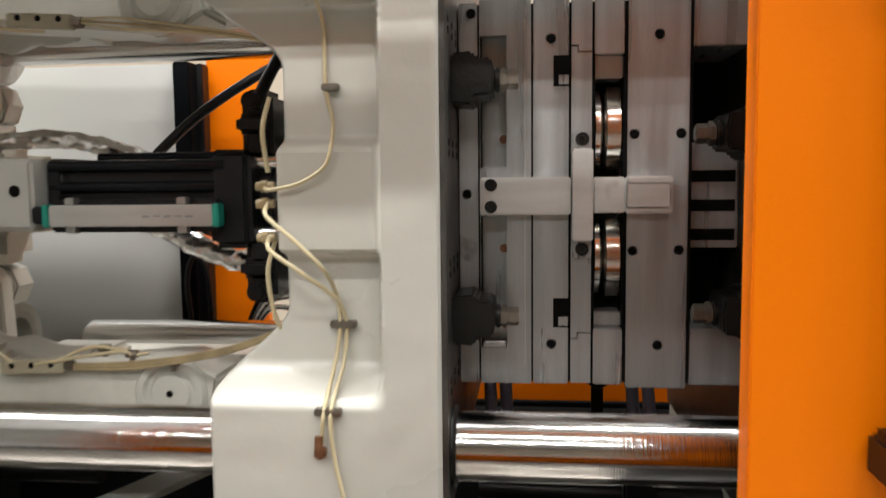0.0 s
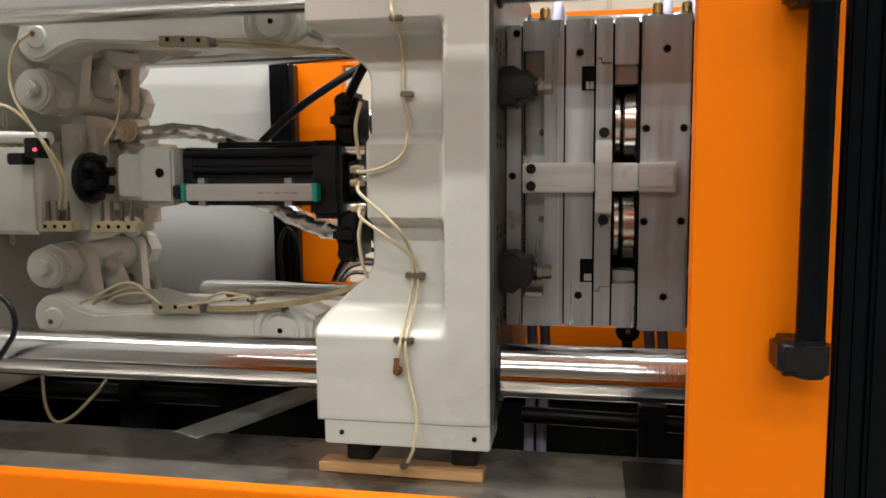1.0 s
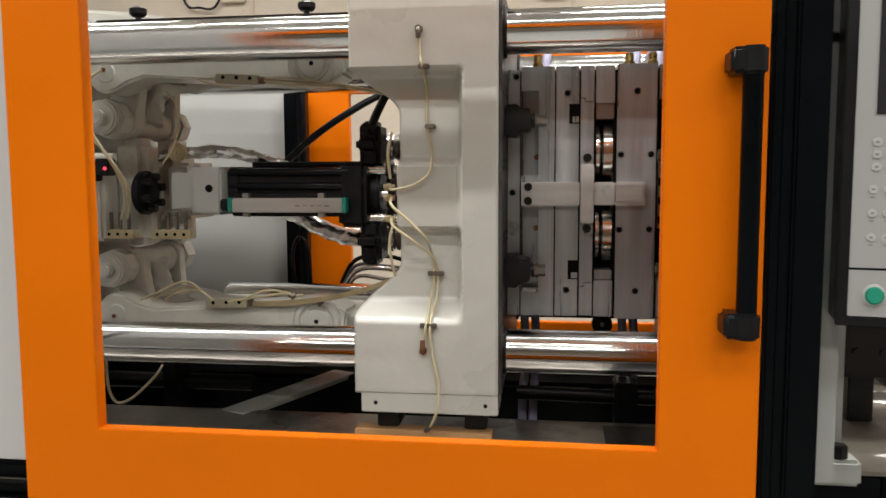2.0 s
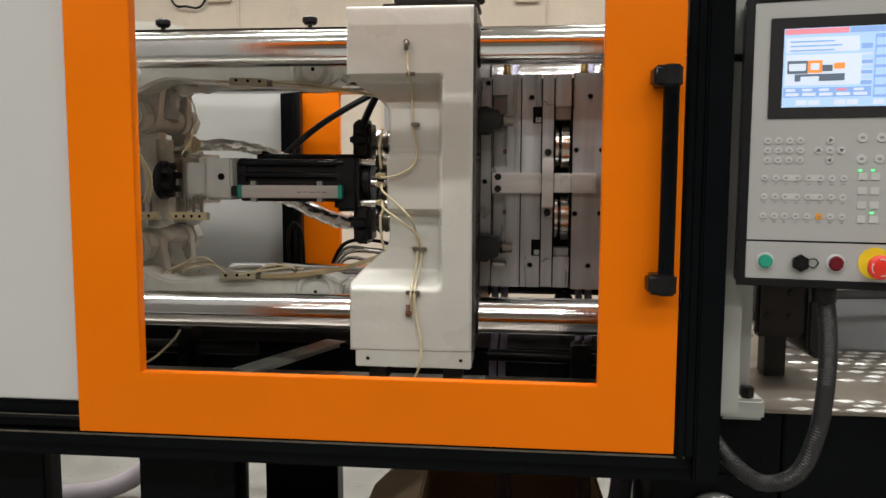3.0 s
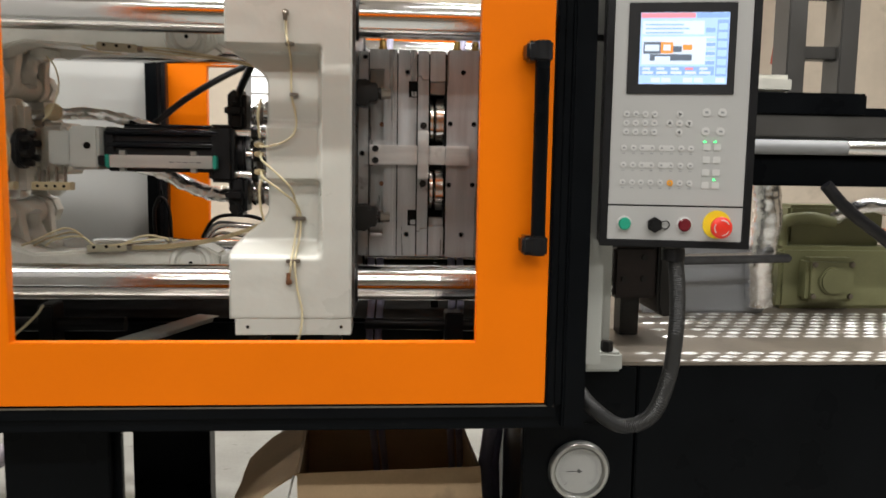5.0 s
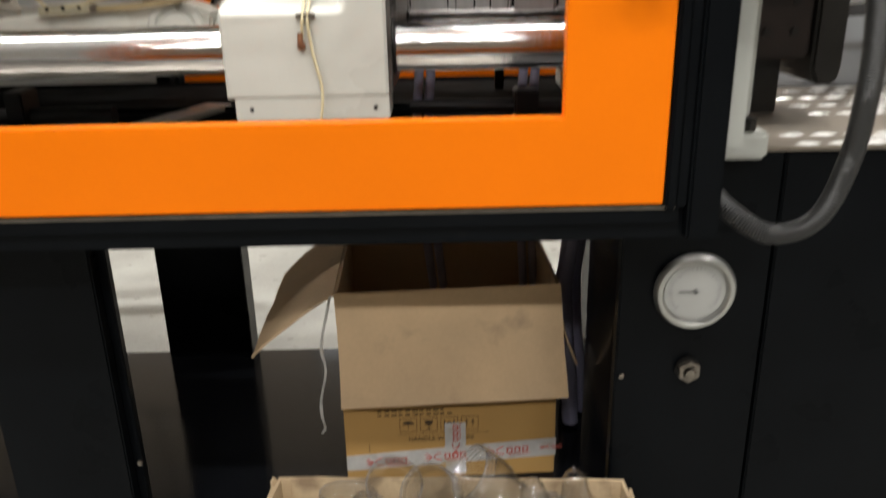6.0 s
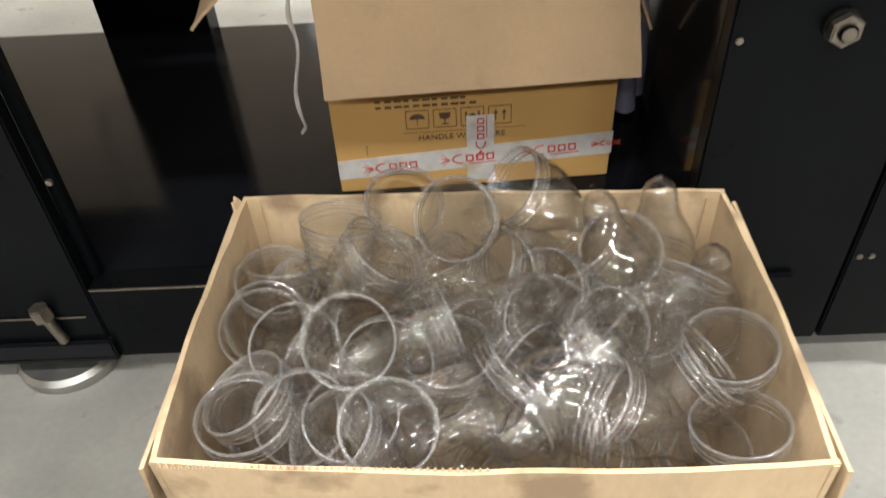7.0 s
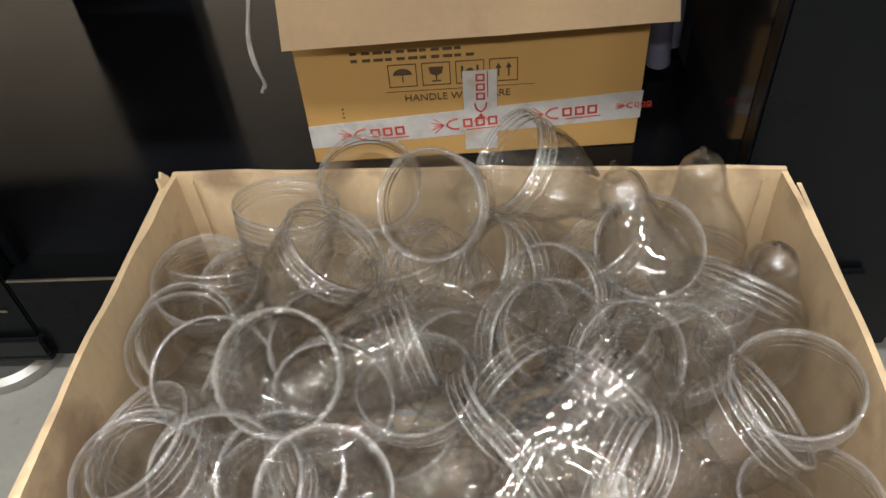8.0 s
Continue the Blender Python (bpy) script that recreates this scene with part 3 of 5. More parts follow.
def holed(bm_parent, x, z, r=0.0075, y=MF):
    part("bolt_hole", merge(turned(lathe([(r * 1.45, 0.0), (r * 1.4, -0.0012), (r, -0.0012), (r, 0.0)], 20, True), pose(x, y, z, 90, 0, 0)), rod((x, y - 0.0008, z), (x, y + 0.002, z), r, 20)), M_hole, bm_parent)


def slab(t, x0, x1, z0, z1, m=M_steel, y0=MF, y1=1.66, b=0.0016, name="plate"):
    return part(name, box(x0 + 0.0008, x1 - 0.0008, y0, y1, z0, z1, b), m, t)


mould = thing("injection_mould", "closed steel plate injection mould clamped between platens", "mould")
T0, T1 = 1.280, 1.797
slab(mould, 0.0440, 0.0710, T0, T1 - 0.006)
# second plate with its long recess
p2 = slab(mould, 0.0728, 0.1412, T0, T1, M_steel, MF + 0.030, 1.66)
part("plate_face", frame_bm(0.0728, 0.1412, 1.552, T1, 0.0735, 0.1085, 1.574, 1.748, MF, MF + 0.0297), M_steel, p2)
part("plate_face", frame_bm(0.0728, 0.1412, T0, 1.5515, 0.0735, 0.1085, 1.330, 1.508, MF, MF + 0.0297), M_steel, p2)
part("groove", box(0.1325, 0.1335, MF - 0.0004, MF + 0.001, 1.305, 1.768), M_alu, p2)
slab(mould, 0.1430, 0.1915, T0, T1)
for zz in (1.700, 1.378):
    part("slot", box(0.1705, 0.1920, MF - 0.0006, MF + 0.003, zz - 0.020, zz + 0.020, 0.0), M_hole, mould)
    part("slot_block", box(0.176, 0.1917, MF - 0.0012, MF + 0.004, zz - 0.019, zz - 0.004, 0.0015), M_steel, mould)
# stripper plates, joined by small steps
SX0, SXM, SX1 = 0.1940, 0.2035, 0.2207
for zj, ze, k in ((1.725, T1 - 0.001, 1), (1.350, T0 + 0.002, -1)):
    part("plate", prism([(SX0, zj + 0.008 * k), (SXM, zj + 0.008 * k), (SXM, zj), (SX1, zj), (SX1, ze), (SX0, ze)], MF, 1.66), M_steel, mould, "", False)
part("plate", prism([(SX0, 1.3436), (SXM - 0.0014, 1.3436), (SXM - 0.0014, 1.3514), (SX1, 1.3514), (SX1, 1.7236), (SXM - 0.0014, 1.7236), (SXM - 0.0014, 1.7316), (SX0, 1.7316)], MF + 0.0004, 1.66), M_steel, mould, "", False)
slab(mould, 0.2232, 0.2632, 1.720, T1 - 0.001)
slab(mould, 0.2232, 0.2632, 1.690, 1.7195, M_steel, MF + 0.012)
slab(mould, 0.2232, 0.2632, T0, 1.356)
slab(mould, 0.2232, 0.2632, 1.3565, 1.376, M_steel, MF + 0.020)
slab(mould, 0.0715, 0.3480, T0 + 0.004, 1.356, M_steel_d, MF + 0.034, 1.64, 0.0, "backing")
slab(mould, 0.0715, 0.3480, 1.720, T1 - 0.008, M_steel_d, MF + 0.034, 1.64, 0.0, "backing")
# Near-black block stands for the shade behind the core rings.
part("recess_shade_block", box(0.2232, 0.2632, MF + 0.06, 1.60, 1.357, 1.719), M_hole, mould)
for zc in (1.6245, 1.4505):
    for k, (xa, xb, r) in enumerate(((0.2240, 0.2365, 0.057), (0.2390, 0.2628, 0.061))):
        part("ring", turned(lathe([(0.0, xa), (r - 0.004, xa), (r, xa + 0.003), (r, xb - 0.003), (r - 0.004, xb), (0.0, xb)], 48), pose(0, MF + 0.066, zc, 0, 90, 0)), M_ringsteel, mould, "bright turned steel core ring")
slab(mould, 0.2665, 0.3470, T0 - 0.004, T1 + 0.002, M_steel)
slab(mould, 0.3488, 0.4235, 1.728, T1, M_steel, MF + 0.005)
slab(mould, 0.3488, 0.4235, T0, 1.357, M_steel, MF + 0.005)
comb = slab(mould, 0.3488, 0.4235, 1.462, 1.606, M_steel, MF + 0.05)
for zz in (1.560, 1.520, 1.480):
    part("slot", box(0.358, 0.418, MF + 0.0485, MF + 0.052, zz - 0.008, zz + 0.008, 0.0), M_hole, comb)
# Near-black block fills the gap behind the comb with painted shade.
part("gap_shade_block", box(0.3490, 0.4230, MF + 0.16, 1.60, 1.357, 1.728), M_hole, mould)
# greasy dark joints between the plates
for jx in (0.0719, 0.1421, 0.1925, 0.2223, 0.2649, 0.3479):
    part("joint", box(jx - 0.0026, jx + 0.0026, MF + 0.0025, MF + 0.029, T0 + 0.003, T1 - 0.009), M_hole, mould)
# lock bar across the parting lines
lock = part("lock_bar", box(0.0735, 0.1930, MF - 0.018, MF - 0.001, 1.511, 1.561, 0.002), M_steel_b, mould, "bright steel lock bar across the plates")
part("lock_tongue", box(0.2220, 0.2640, MF - 0.010, MF + 0.004, 1.513, 1.560, 0.002), M_steel_b, lock)
part("lock_end", box(0.2640, 0.3235, MF - 0.020, MF - 0.001, 1.512, 1.561, 0.002), M_steel_b, lock)
part("lock_step", box(0.2640, 0.3200, MF - 0.0225, MF - 0.0205, 1.520, 1.552, 0.001), M_steel_b, lock)
part("latch", box(0.1945, 0.2210, MF - 0.028, MF - 0.002, 1.477, 1.597, 0.002), M_steel_b, mould, "bright vertical latch block")
for zz in (1.610, 1.465):
    part("socket_plate", box(0.1955, 0.2205, MF - 0.008, MF - 0.0015, zz - 0.0125, zz + 0.0125, 0.0015), M_steel, mould)
    part("socket_screw", turned(lathe([(0.0, 0.002), (0.004, 0.002), (0.004, 0.006), (0.0085, 0.006), (0.009, 0.004), (0.009, 0.0)], 20), pose(0.208, MF - 0.008, zz, 90, 0, 0)), M_clamp, mould)
for zz in (1.551, 1.522):
    part("socket_screw", turned(lathe([(0.0, 0.001), (0.0035, 0.001), (0.0035, 0.003), (0.0080, 0.003), (0.0085, 0.0)], 20), pose(0.088, MF - 0.018, zz, 90, 0, 0)), M_clamp, mould)
for hx, hz in ((0.167, 1.742), (0.307, 1.744), (0.168, 1.335), (0.309, 1.335), (0.276, 1.616), (0.336, 1.616), (0.275, 1.462), (0.335, 1.463), (0.055, 1.539), (0.062, 1.777)):
    holed(mould, hx, hz, 0.0046)
for hz in (1.613, 1.463):
    part("bolt_hole", rod((0.104, MF + 0.0285, hz), (0.104, MF + 0.031, hz), 0.006, 20), M_copper, mould)
part("dowel", rod((0.076, MF + 0.003, 1.333), (0.106, MF + 0.003, 1.333), 0.0055, 16, 0.001), M_steel_b, mould)
for hx in (0.105, 0.297, 0.345):
    nip = part("hose_nipple", merge(rod((hx, 1.30, T1 - 0.005), (hx, 1.30, T1 + 0.016), 0.012, 6), rod((hx, 1.30, T1 + 0.016), (hx, 1.30, T1 + 0.034), 0.009, 16, 0.002)), M_brass, mould, "brass cooling nipple")
    part("sleeve", hose([(hx + 0.015, 1.31, T1), (hx + 0.02, 1.36, T1 + 0.05), (hx + 0.02, 1.55, T1 + 0.06)], 0.009, 12), M_blue, nip)


def clamp(x, z, flip):
    s = -1 if flip else 1
    t = thing("mould_clamp", "black steel mould clamp with a hexagon bolt", "clamp", (x, 1.165, z), group="mould clamps")
    part("body", prism([(0, -0.031), (s * 0.026, -0.033), (s * 0.030, -0.023), (s * 0.050, -0.021), (s * 0.053, 0.002), (s * 0.049, 0.024), (s * 0.031, 0.023), (s * 0.026, 0.032), (0, 0.030)], -0.034, 0.050, 0.003), M_clamp, t)
    part("washer", rod((s * 0.0525, 0, 0), (s * 0.059, 0, 0), 0.016, 24, 0.002), M_clamp, t)
    part("nut", rod((s * 0.059, 0, 0), (s * 0.068, 0, 0), 0.0155, 6, 0.002), M_bolt, t)
    part("bolt", rod((s * 0.068, 0, 0), (s * 0.082, 0, 0), 0.0125, 6, 0.0015), M_bolt, t)


for cz, cf in ((1.683, 1.612), (1.383, 1.388)):
    clamp(0.0432, cz, False)
    clamp(0.4238, cf, True)

# ---- toggle mechanism ----
def stadium(x0, z0, x1, z1, r0, r1, n=14):
    """Outline round two circles."""
    a = math.atan2(z1 - z0, x1 - x0)
    out = []
    for k in range(n + 1):
        t = a + math.pi / 2 + math.pi * k / n
        out.append((x0 + r0 * math.cos(t), z0 + r0 * math.sin(t)))
    for k in range(n + 1):
        t = a - math.pi / 2 + math.pi * k / n
        out.append((x1 + r1 * math.cos(t), z1 + r1 * math.sin(t)))
    return out


def boss(x, y0, y1, z, r, sides=32, cap=0.55):
    return merge(rod((x, y0, z), (x, y1, z), r, sides, 0.006), rod((x, y0 - 0.014, z), (x, y0 + 0.001, z), r * cap, 24, 0.004))


for up in (True, False):
    def zz(v):
        return v if up else 1.538 - (v - 1.538) - 0.004
    arm = thing("toggle_link", "off-white cast toggle link arm with a pivot pin", "machine link", group="toggle links")
    for y0, y1, lift, rad in ((1.215, 1.31, 0, 0.056), (1.55, 1.645, 0.045, 0.030)):
        if lift:
            part("arm", prism(stadium(-0.375, zz(1.818 + lift), -0.93, zz(1.818 + lift), rad, rad), y0, y1, 0.006), M_cast_dull, arm)
        else:
            shape = [(-0.30, 1.790), (-0.335, 1.770), (-0.375, 1.762), (-0.44, 1.770), (-0.55, 1.779), (-0.66, 1.786), (-0.75, 1.792), (-0.79, 1.781), (-0.822, 1.763), (-0.848, 1.758), (-0.872, 1.770), (-0.884, 1.792), (-0.882, 1.816), (-0.866, 1.838), (-0.83, 1.856), (-0.70, 1.868), (-0.375, 1.874), (-0.31, 1.850)]
            part("arm", prism([(px, zz(pz)) for px, pz in shape], y0, y1, 0.006), M_cast_dull, arm)
            part("bracket", prism([(-0.30, zz(1.80)), (-0.17, zz(1.74)), (-0.17, zz(1.87)), (-0.42, zz(1.87)), (-0.43, zz(1.82)), (-0.385, zz(1.772))], y0 + 0.02, y1 + 0.05, 0.004), M_cast, arm)
            part("pin", turned(lathe([(0, 0.006), (0.027, 0.006), (0.031, 0.001), (0.036, 0.001), (0.040, 0.008), (0.049, 0.008), (0.054, 0.002), (0.054, -0.01)], 40), pose(-0.370, y0, zz(1.813), 90, 0, 0)), M_cast, arm)
            part("pin_hole", rod((-0.370, y0 - 0.007, zz(1.813)), (-0.370, y0 - 0.005, zz(1.813)), 0.005, 14), M_hole, arm)
            part("end_pin", turned(lathe([(0, 0.003), (0.019, 0.003), (0.022, 0.0), (0.022, -0.008)], 28), pose(-0.838, y0, zz(1.804), 90, 0, 0)), M_cast, arm)
            part("pin_hole", rod((-0.843, y0 - 0.005, zz(1.810)), (-0.843, y0 - 0.002, zz(1.810)), 0.005, 12), M_copper, arm)
    part("web", box(-0.80, -0.45, 1.3105, 1.549, zz(1.862) - 0.012, zz(1.862) + 0.012, 0.006), M_cast_dull, arm)
    part("web", box(-0.74, -0.60, 1.3105, 1.549, zz(1.822) - 0.016, zz(1.822) + 0.016, 0.010, 3), M_cast_dull, arm)
    part("elbow", hose([(-0.832, 1.40, zz(1.700)), (-0.836, 1.41, zz(1.752)), (-0.818, 1.42, zz(1.788)), (-0.775, 1.43, zz(1.803)), (-0.715, 1.43, zz(1.808)), (-0.62, 1.43, zz(1.826))], 0.027, 18, 8, lumps=0.009), M_cast, arm, "rounded cast elbow")
    part("elbow_foot", turned(rod((0, 0, -0.02), (0, 0, 0.02), 0.040, 28, 0.012), pose(-0.785, 1.40, zz(1.796), 8, 14, 0)), M_cast_dull, arm)
    short = thing("short_link", "off-white cast short link with round bosses", "machine link", group="short toggle links")
    part("boss", rod((-0.869, 1.232, zz(1.709)), (-0.869, 1.252, zz(1.709)), 0.039, 36, 0.005), M_cast, short)
    part("collar", rod((-0.868, 1.2525, zz(1.708)), (-0.868, 1.300, zz(1.708)), 0.045, 8, 0.005), M_cast, short)
    part("pin", rod((-0.866, 1.208, zz(1.708)), (-0.866, 1.2315, zz(1.708)), 0.017, 28, 0.004), M_cast, short)
    part("grease_nipple", rod((-0.880, 1.220, zz(1.712)), (-0.880, 1.2315, zz(1.712)), 0.0055, 10), M_copper, short)
    part("barrel", rod((-0.868, 1.3005, zz(1.706)), (-0.868, 1.545, zz(1.706)), 0.037, 36, 0.003), M_cast_dull, short)
    part("end_collar", rod((-0.868, 1.5455, zz(1.706)), (-0.868, 1.60, zz(1.706)), 0.044, 8, 0.005), M_cast_dull, short)
    part("strap", prism(stadium(-0.868, zz(1.706), -0.834, zz(1.815), 0.043, 0.026), 1.312, 1.350, 0.009, 3), M_cast_dull, short)
    part("strap", prism(stadium(-0.868, zz(1.706), -0.846, zz(1.815), 0.043, 0.026), 1.500, 1.535, 0.009, 3), M_cast_dull, short)
    part("upper_barrel", rod((-0.845, 1.3505, zz(1.812)), (-0.845, 1.4995, zz(1.812)), 0.030, 28, 0.003), M_cast_dull, short)
    part("spacer", rod((-0.850, 1.3505, zz(1.766)), (-0.850, 1.4995, zz(1.766)), 0.011, 20, 0.002), M_bolt, short)
    part("disc", boss(-0.742, 1.335, 1.352, zz(1.633), 0.023, 28, 0.55), M_tube if up else M_cast, short)

cross = thing("crosshead", "off-white cast crosshead with a black round nut", "crosshead")
part("body", box(-1.02, -0.905, 1.34, 1.58, 1.455, 1.622, 0.014, 3), M_cast_dull, cross)
part("column", box(-0.902, -0.822, 1.338, 1.422, 1.410, 1.668, 0.020, 4), M_cast_dull, cross)
part("column", box(-0.895, -0.812, 1.485, 1.60, 1.410, 1.668, 0.020, 4), M_cast_dull, cross)
part("saddle", box(-0.893, -0.828, 1.4225, 1.4845, 1.465, 1.612, 0.016, 3), M_cast_dull, cross)
part("spine", box(-0.8115, -0.745, 1.4205, 1.58, 1.47, 1.61, 0.012, 3), M_cast_dull, cross)
part("nose", merge(box(-0.685, -0.612, 1.285, 1.46, 1.487, 1.597, 0.006), box(-0.742, -0.684, 1.30, 1.45, 1.497, 1.585, 0.005)), M_colgrey, cross)
part("nose_hole", rod((-0.640, 1.2835, 1.548), (-0.640, 1.287, 1.548), 0.009, 18), M_hole, cross)
nut = part("nut", merge(rod((-0.8215, 1.315, 1.538), (-0.800, 1.315, 1.538), 0.052, 44, 0.005), rod((-0.8005, 1.315, 1.538), (-0.786, 1.315, 1.538), 0.022, 28, 0.004)), M_rubber, cross, "black flanged nut with bolts")
for k in range(6):
    a = radians(60 * k + 20)
    by, bz = 1.315 + 0.037 * math.cos(a), 1.538 + 0.037 * math.sin(a)
    part("bolt", rod((-0.8005, by, bz), (-0.780, by, bz), 0.0095, 14, 0.0015), M_clamp, nut)
for mx in (-0.845, -0.708):
    man = part("manifold", box(mx - 0.052, mx + 0.045, 1.235, 1.262, 1.436, 1.456, 0.002), M_tube, cross, "yellowish grease manifold")
    for k in range(4):
        part("tube_end", rod((mx - 0.036 + k * 0.021, 1.248, 1.456), (mx - 0.036 + k * 0.021, 1.248, 1.495), 0.0042, 8), M_bolt, man)
        part("port", rod((mx - 0.036 + k * 0.021, 1.2345, 1.446), (mx - 0.036 + k * 0.021, 1.2365, 1.446), 0.004, 8), M_hole, man)
cover = thing("sensor_bracket", "pale grey bracket carrying a sensor with a red light", "sensor")
part("plate", box(-1.10, -0.865, 1.225, 1.29, 1.43, 1.60, 0.008), M_cast_dull, cover)
part("pipe", rod((-1.1, 1.245, 1.625), (-0.845, 1.245, 1.617), 0.012, 16), M_cast_dull, cover)
part("sensor", merge(box(-0.90, -0.862, 1.19, 1.224, 1.566, 1.588, 0.003), box(-0.862, -0.828, 1.19, 1.224, 1.578, 1.616, 0.003)), M_rubber, cover)
part("lamp", rod((-0.836, 1.187, 1.594), (-0.836, 1.191, 1.594), 0.003, 10), M_redled, cover, "small red light")

# ---- ejector actuator ----
act = thing("ejector_actuator", "black ejector cylinder with a silver position scale", "actuator")
act.matrix_basis = Matrix.Translation((-0.0076, 0.066, -0.0684)) @ Matrix.Diagonal((1.0437, 1, 1.0437, 1))
part("body", box(-0.560, -0.305, 1.262, 1.42, 1.486, 1.588, 0.014, 3), M_rubber, act)
part("end_cap", box(-0.582, -0.545, 1.250, 1.43, 1.500, 1.596, 0.010, 3), M_rubber, act)
for ry, rz in ((1.254, 1.584), (1.258, 1.553), (1.40, 1.60)):
    part("guide_rod", rod((-0.57, ry, rz), (-0.30, ry, rz), 0.009, 14), M_gloss, act)
part("carrier", box(-0.562, -0.305, 1.236, 1.262, 1.487, 1.535, 0.003), M_rubber, act)
scl = part("position_scale", box(-0.553, -0.307, 1.214, 1.236, 1.4965, 1.5275, 0.002), M_alu, act, "silver linear position scale")
part("end", box(-0.563, -0.5535, 1.213, 1.237, 1.4955, 1.5285, 0.0015), M_teal, scl)
part("end", box(-0.3065, -0.297, 1.213, 1.237, 1.4955, 1.5285, 0.0015), M_teal, scl)
part("plug", box(-0.582, -0.5635, 1.218, 1.238, 1.500, 1.526, 0.003), M_rubber, scl)
part("lead", rod((-0.612, 1.228, 1.512), (-0.580, 1.228, 1.512), 0.005, 10), M_zinc, scl)
for k in range(5):
    part("printed_bar", box(-0.41 + k * 0.016, -0.399 + k * 0.016, 1.2133, 1.2141, 1.5095 + 0.001 * (k % 2), 1.5125), M_grey, scl)
for cx in (-0.525, -0.355):
    part("clip", box(cx - 0.007, cx + 0.007, 1.222, 1.240, 1.528, 1.538, 0.001), M_zinc, scl)
    part("clip", box(cx - 0.007, cx + 0.007, 1.222, 1.240, 1.486, 1.496, 0.001), M_zinc, scl)
flange = part("flange", box(-0.325, -0.262, 1.248, 1.44, 1.462, 1.606, 0.010, 3), M_rubber, act, "black cast flange block")
for z0, z1 in ((1.590, 1.694), (1.378, 1.480)):
    zm = (z0 + z1) / 2
    part("lug", merge(box(-0.281, -0.234, 1.27, 1.36, z0, z1, 0.012, 3), box(-0.287, -0.240, 1.262, 1.352, zm - 0.014, zm + 0.016, 0.008, 3), rod((-0.262, 1.258, z1 - 0.018 if z1 > 1.6 else z0 + 0.018), (-0.262, 1.30, z1 - 0.018 if z1 > 1.6 else z0 + 0.018), 0.014, 20, 0.003)), M_rubber, flange)
part("ring", rod((-0.262, 1.35, 1.536), (-0.240, 1.35, 1.536), 0.066, 32, 0.005), M_rubber, flange)
for ry, rz in ((1.285, 1.588), (1.285, 1.482), (1.31, 1.535), (1.42, 1.588), (1.42, 1.482)):
    part("stay_rod", rod((-0.262, ry, rz), (-0.10, ry, rz), 0.012, 18), M_chrome, act)
    part("stay_nut", rod((-0.222, ry, rz), (-0.205, ry, rz), 0.019, 6, 0.002), M_clamp, act)
part("rod", rod((-0.64, 1.36, 1.536), (-0.57, 1.36, 1.536), 0.02, 24), M_chrome, act)
for sz, sr in ((1.536, 0.050), (1.640, 0.034), (1.432, 0.034)):
    for sk in range(4):
        sx = -0.236 + sk * 0.0165
        part("sleeve_ring", rod((sx, 1.385, sz), (sx + 0.0145, 1.385, sz), sr - 0.003 * (sk % 2), 32, 0.004), M_bolt if sk % 2 else M_chrome, act, "shiny turned sleeve ring")

# foil hoses and black cables behind the actuator
def foil(pts, r, label):
    return solo("foil_hose", hose(pts, r, 18, 22, lumps=0.0045), M_foil, label, "hose", "foil hoses")


foil([(-0.95, 1.48, 1.615), (-0.82, 1.49, 1.632), (-0.70, 1.50, 1.638), (-0.60, 1.50, 1.620), (-0.50, 1.50, 1.585), (-0.46, 1.50, 1.55)], 0.016, "hose wrapped in crinkled silver foil")
foil([(-0.60, 1.52, 1.50), (-0.52, 1.52, 1.480), (-0.45, 1.52, 1.445), (-0.37, 1.52, 1.418), (-0.26, 1.52, 1.415), (-0.14, 1.52, 1.40)], 0.021, "hose wrapped in crinkled silver foil sagging low")
foil([(-0.48, 1.56, 1.455), (-0.40, 1.56, 1.43), (-0.30, 1.56, 1.432), (-0.20, 1.56, 1.455), (-0.12, 1.56, 1.47)], 0.013, "thin hose wrapped in silver foil")
solo("cable", hose([(-0.640, 1.60, 1.54), (-0.575, 1.60, 1.602), (-0.47, 1.60, 1.690), (-0.34, 1.62, 1.772), (-0.22, 1.66, 1.83)], 0.0095, 14), M_rubber, "thick black cable rising behind the actuator", "cable", "black cables")
solo("cable", hose([(-0.275, 1.33, 1.67), (-0.262, 1.36, 1.72), (-0.235, 1.40, 1.79)], 0.010, 12), M_rubber, "thin black cable above the flange", "cable", "black cables")
solo("cable", hose([(-0.655, 1.94, 1.20), (-0.662, 1.93, 1.33), (-0.640, 1.93, 1.385), (-0.615, 1.94, 1.34), (-0.612, 1.95, 1.20), (-0.612, 1.95, 1.05)], 0.006, 10), M_rubber, "thin black cable arching by the rear post", "cable", "black cables")

for k, (r, m, word) in enumerate(((0.012, M_foil, "foil wrapped"), (0.014, M_foil, "foil wrapped"), (0.010, M_grey, "grey"), (0.012, M_rubber, "black"))):
    z = 1.262 + 0.018 * k
    r = r * 0.55
    solo("rear_hose", hose([(-0.52, 1.93, z - 0.10), (-0.46, 1.92, z), (-0.36, 1.90 + 0.01 * k, z + 0.012 * (k % 2)), (-0.24, 1.91, z - 0.008), (-0.05, 1.93, z + 0.01), (0.0, 1.94, 1.06)], r, 12, 10), m, word + " hose lying along the rear of the bed", "hose", "rear hoses")

# ---- grease tubes ----
def tube(pts, r=0.0027, label="thin cream nylon grease tube", m=M_tube):
    return solo("grease_tube", hose(pts, r, 8, 10), m, label, "tube", "grease tubes")


PF, PP, PM = 1.045, 1.101, 1.066  # face, pocket and middle block, just clear of each
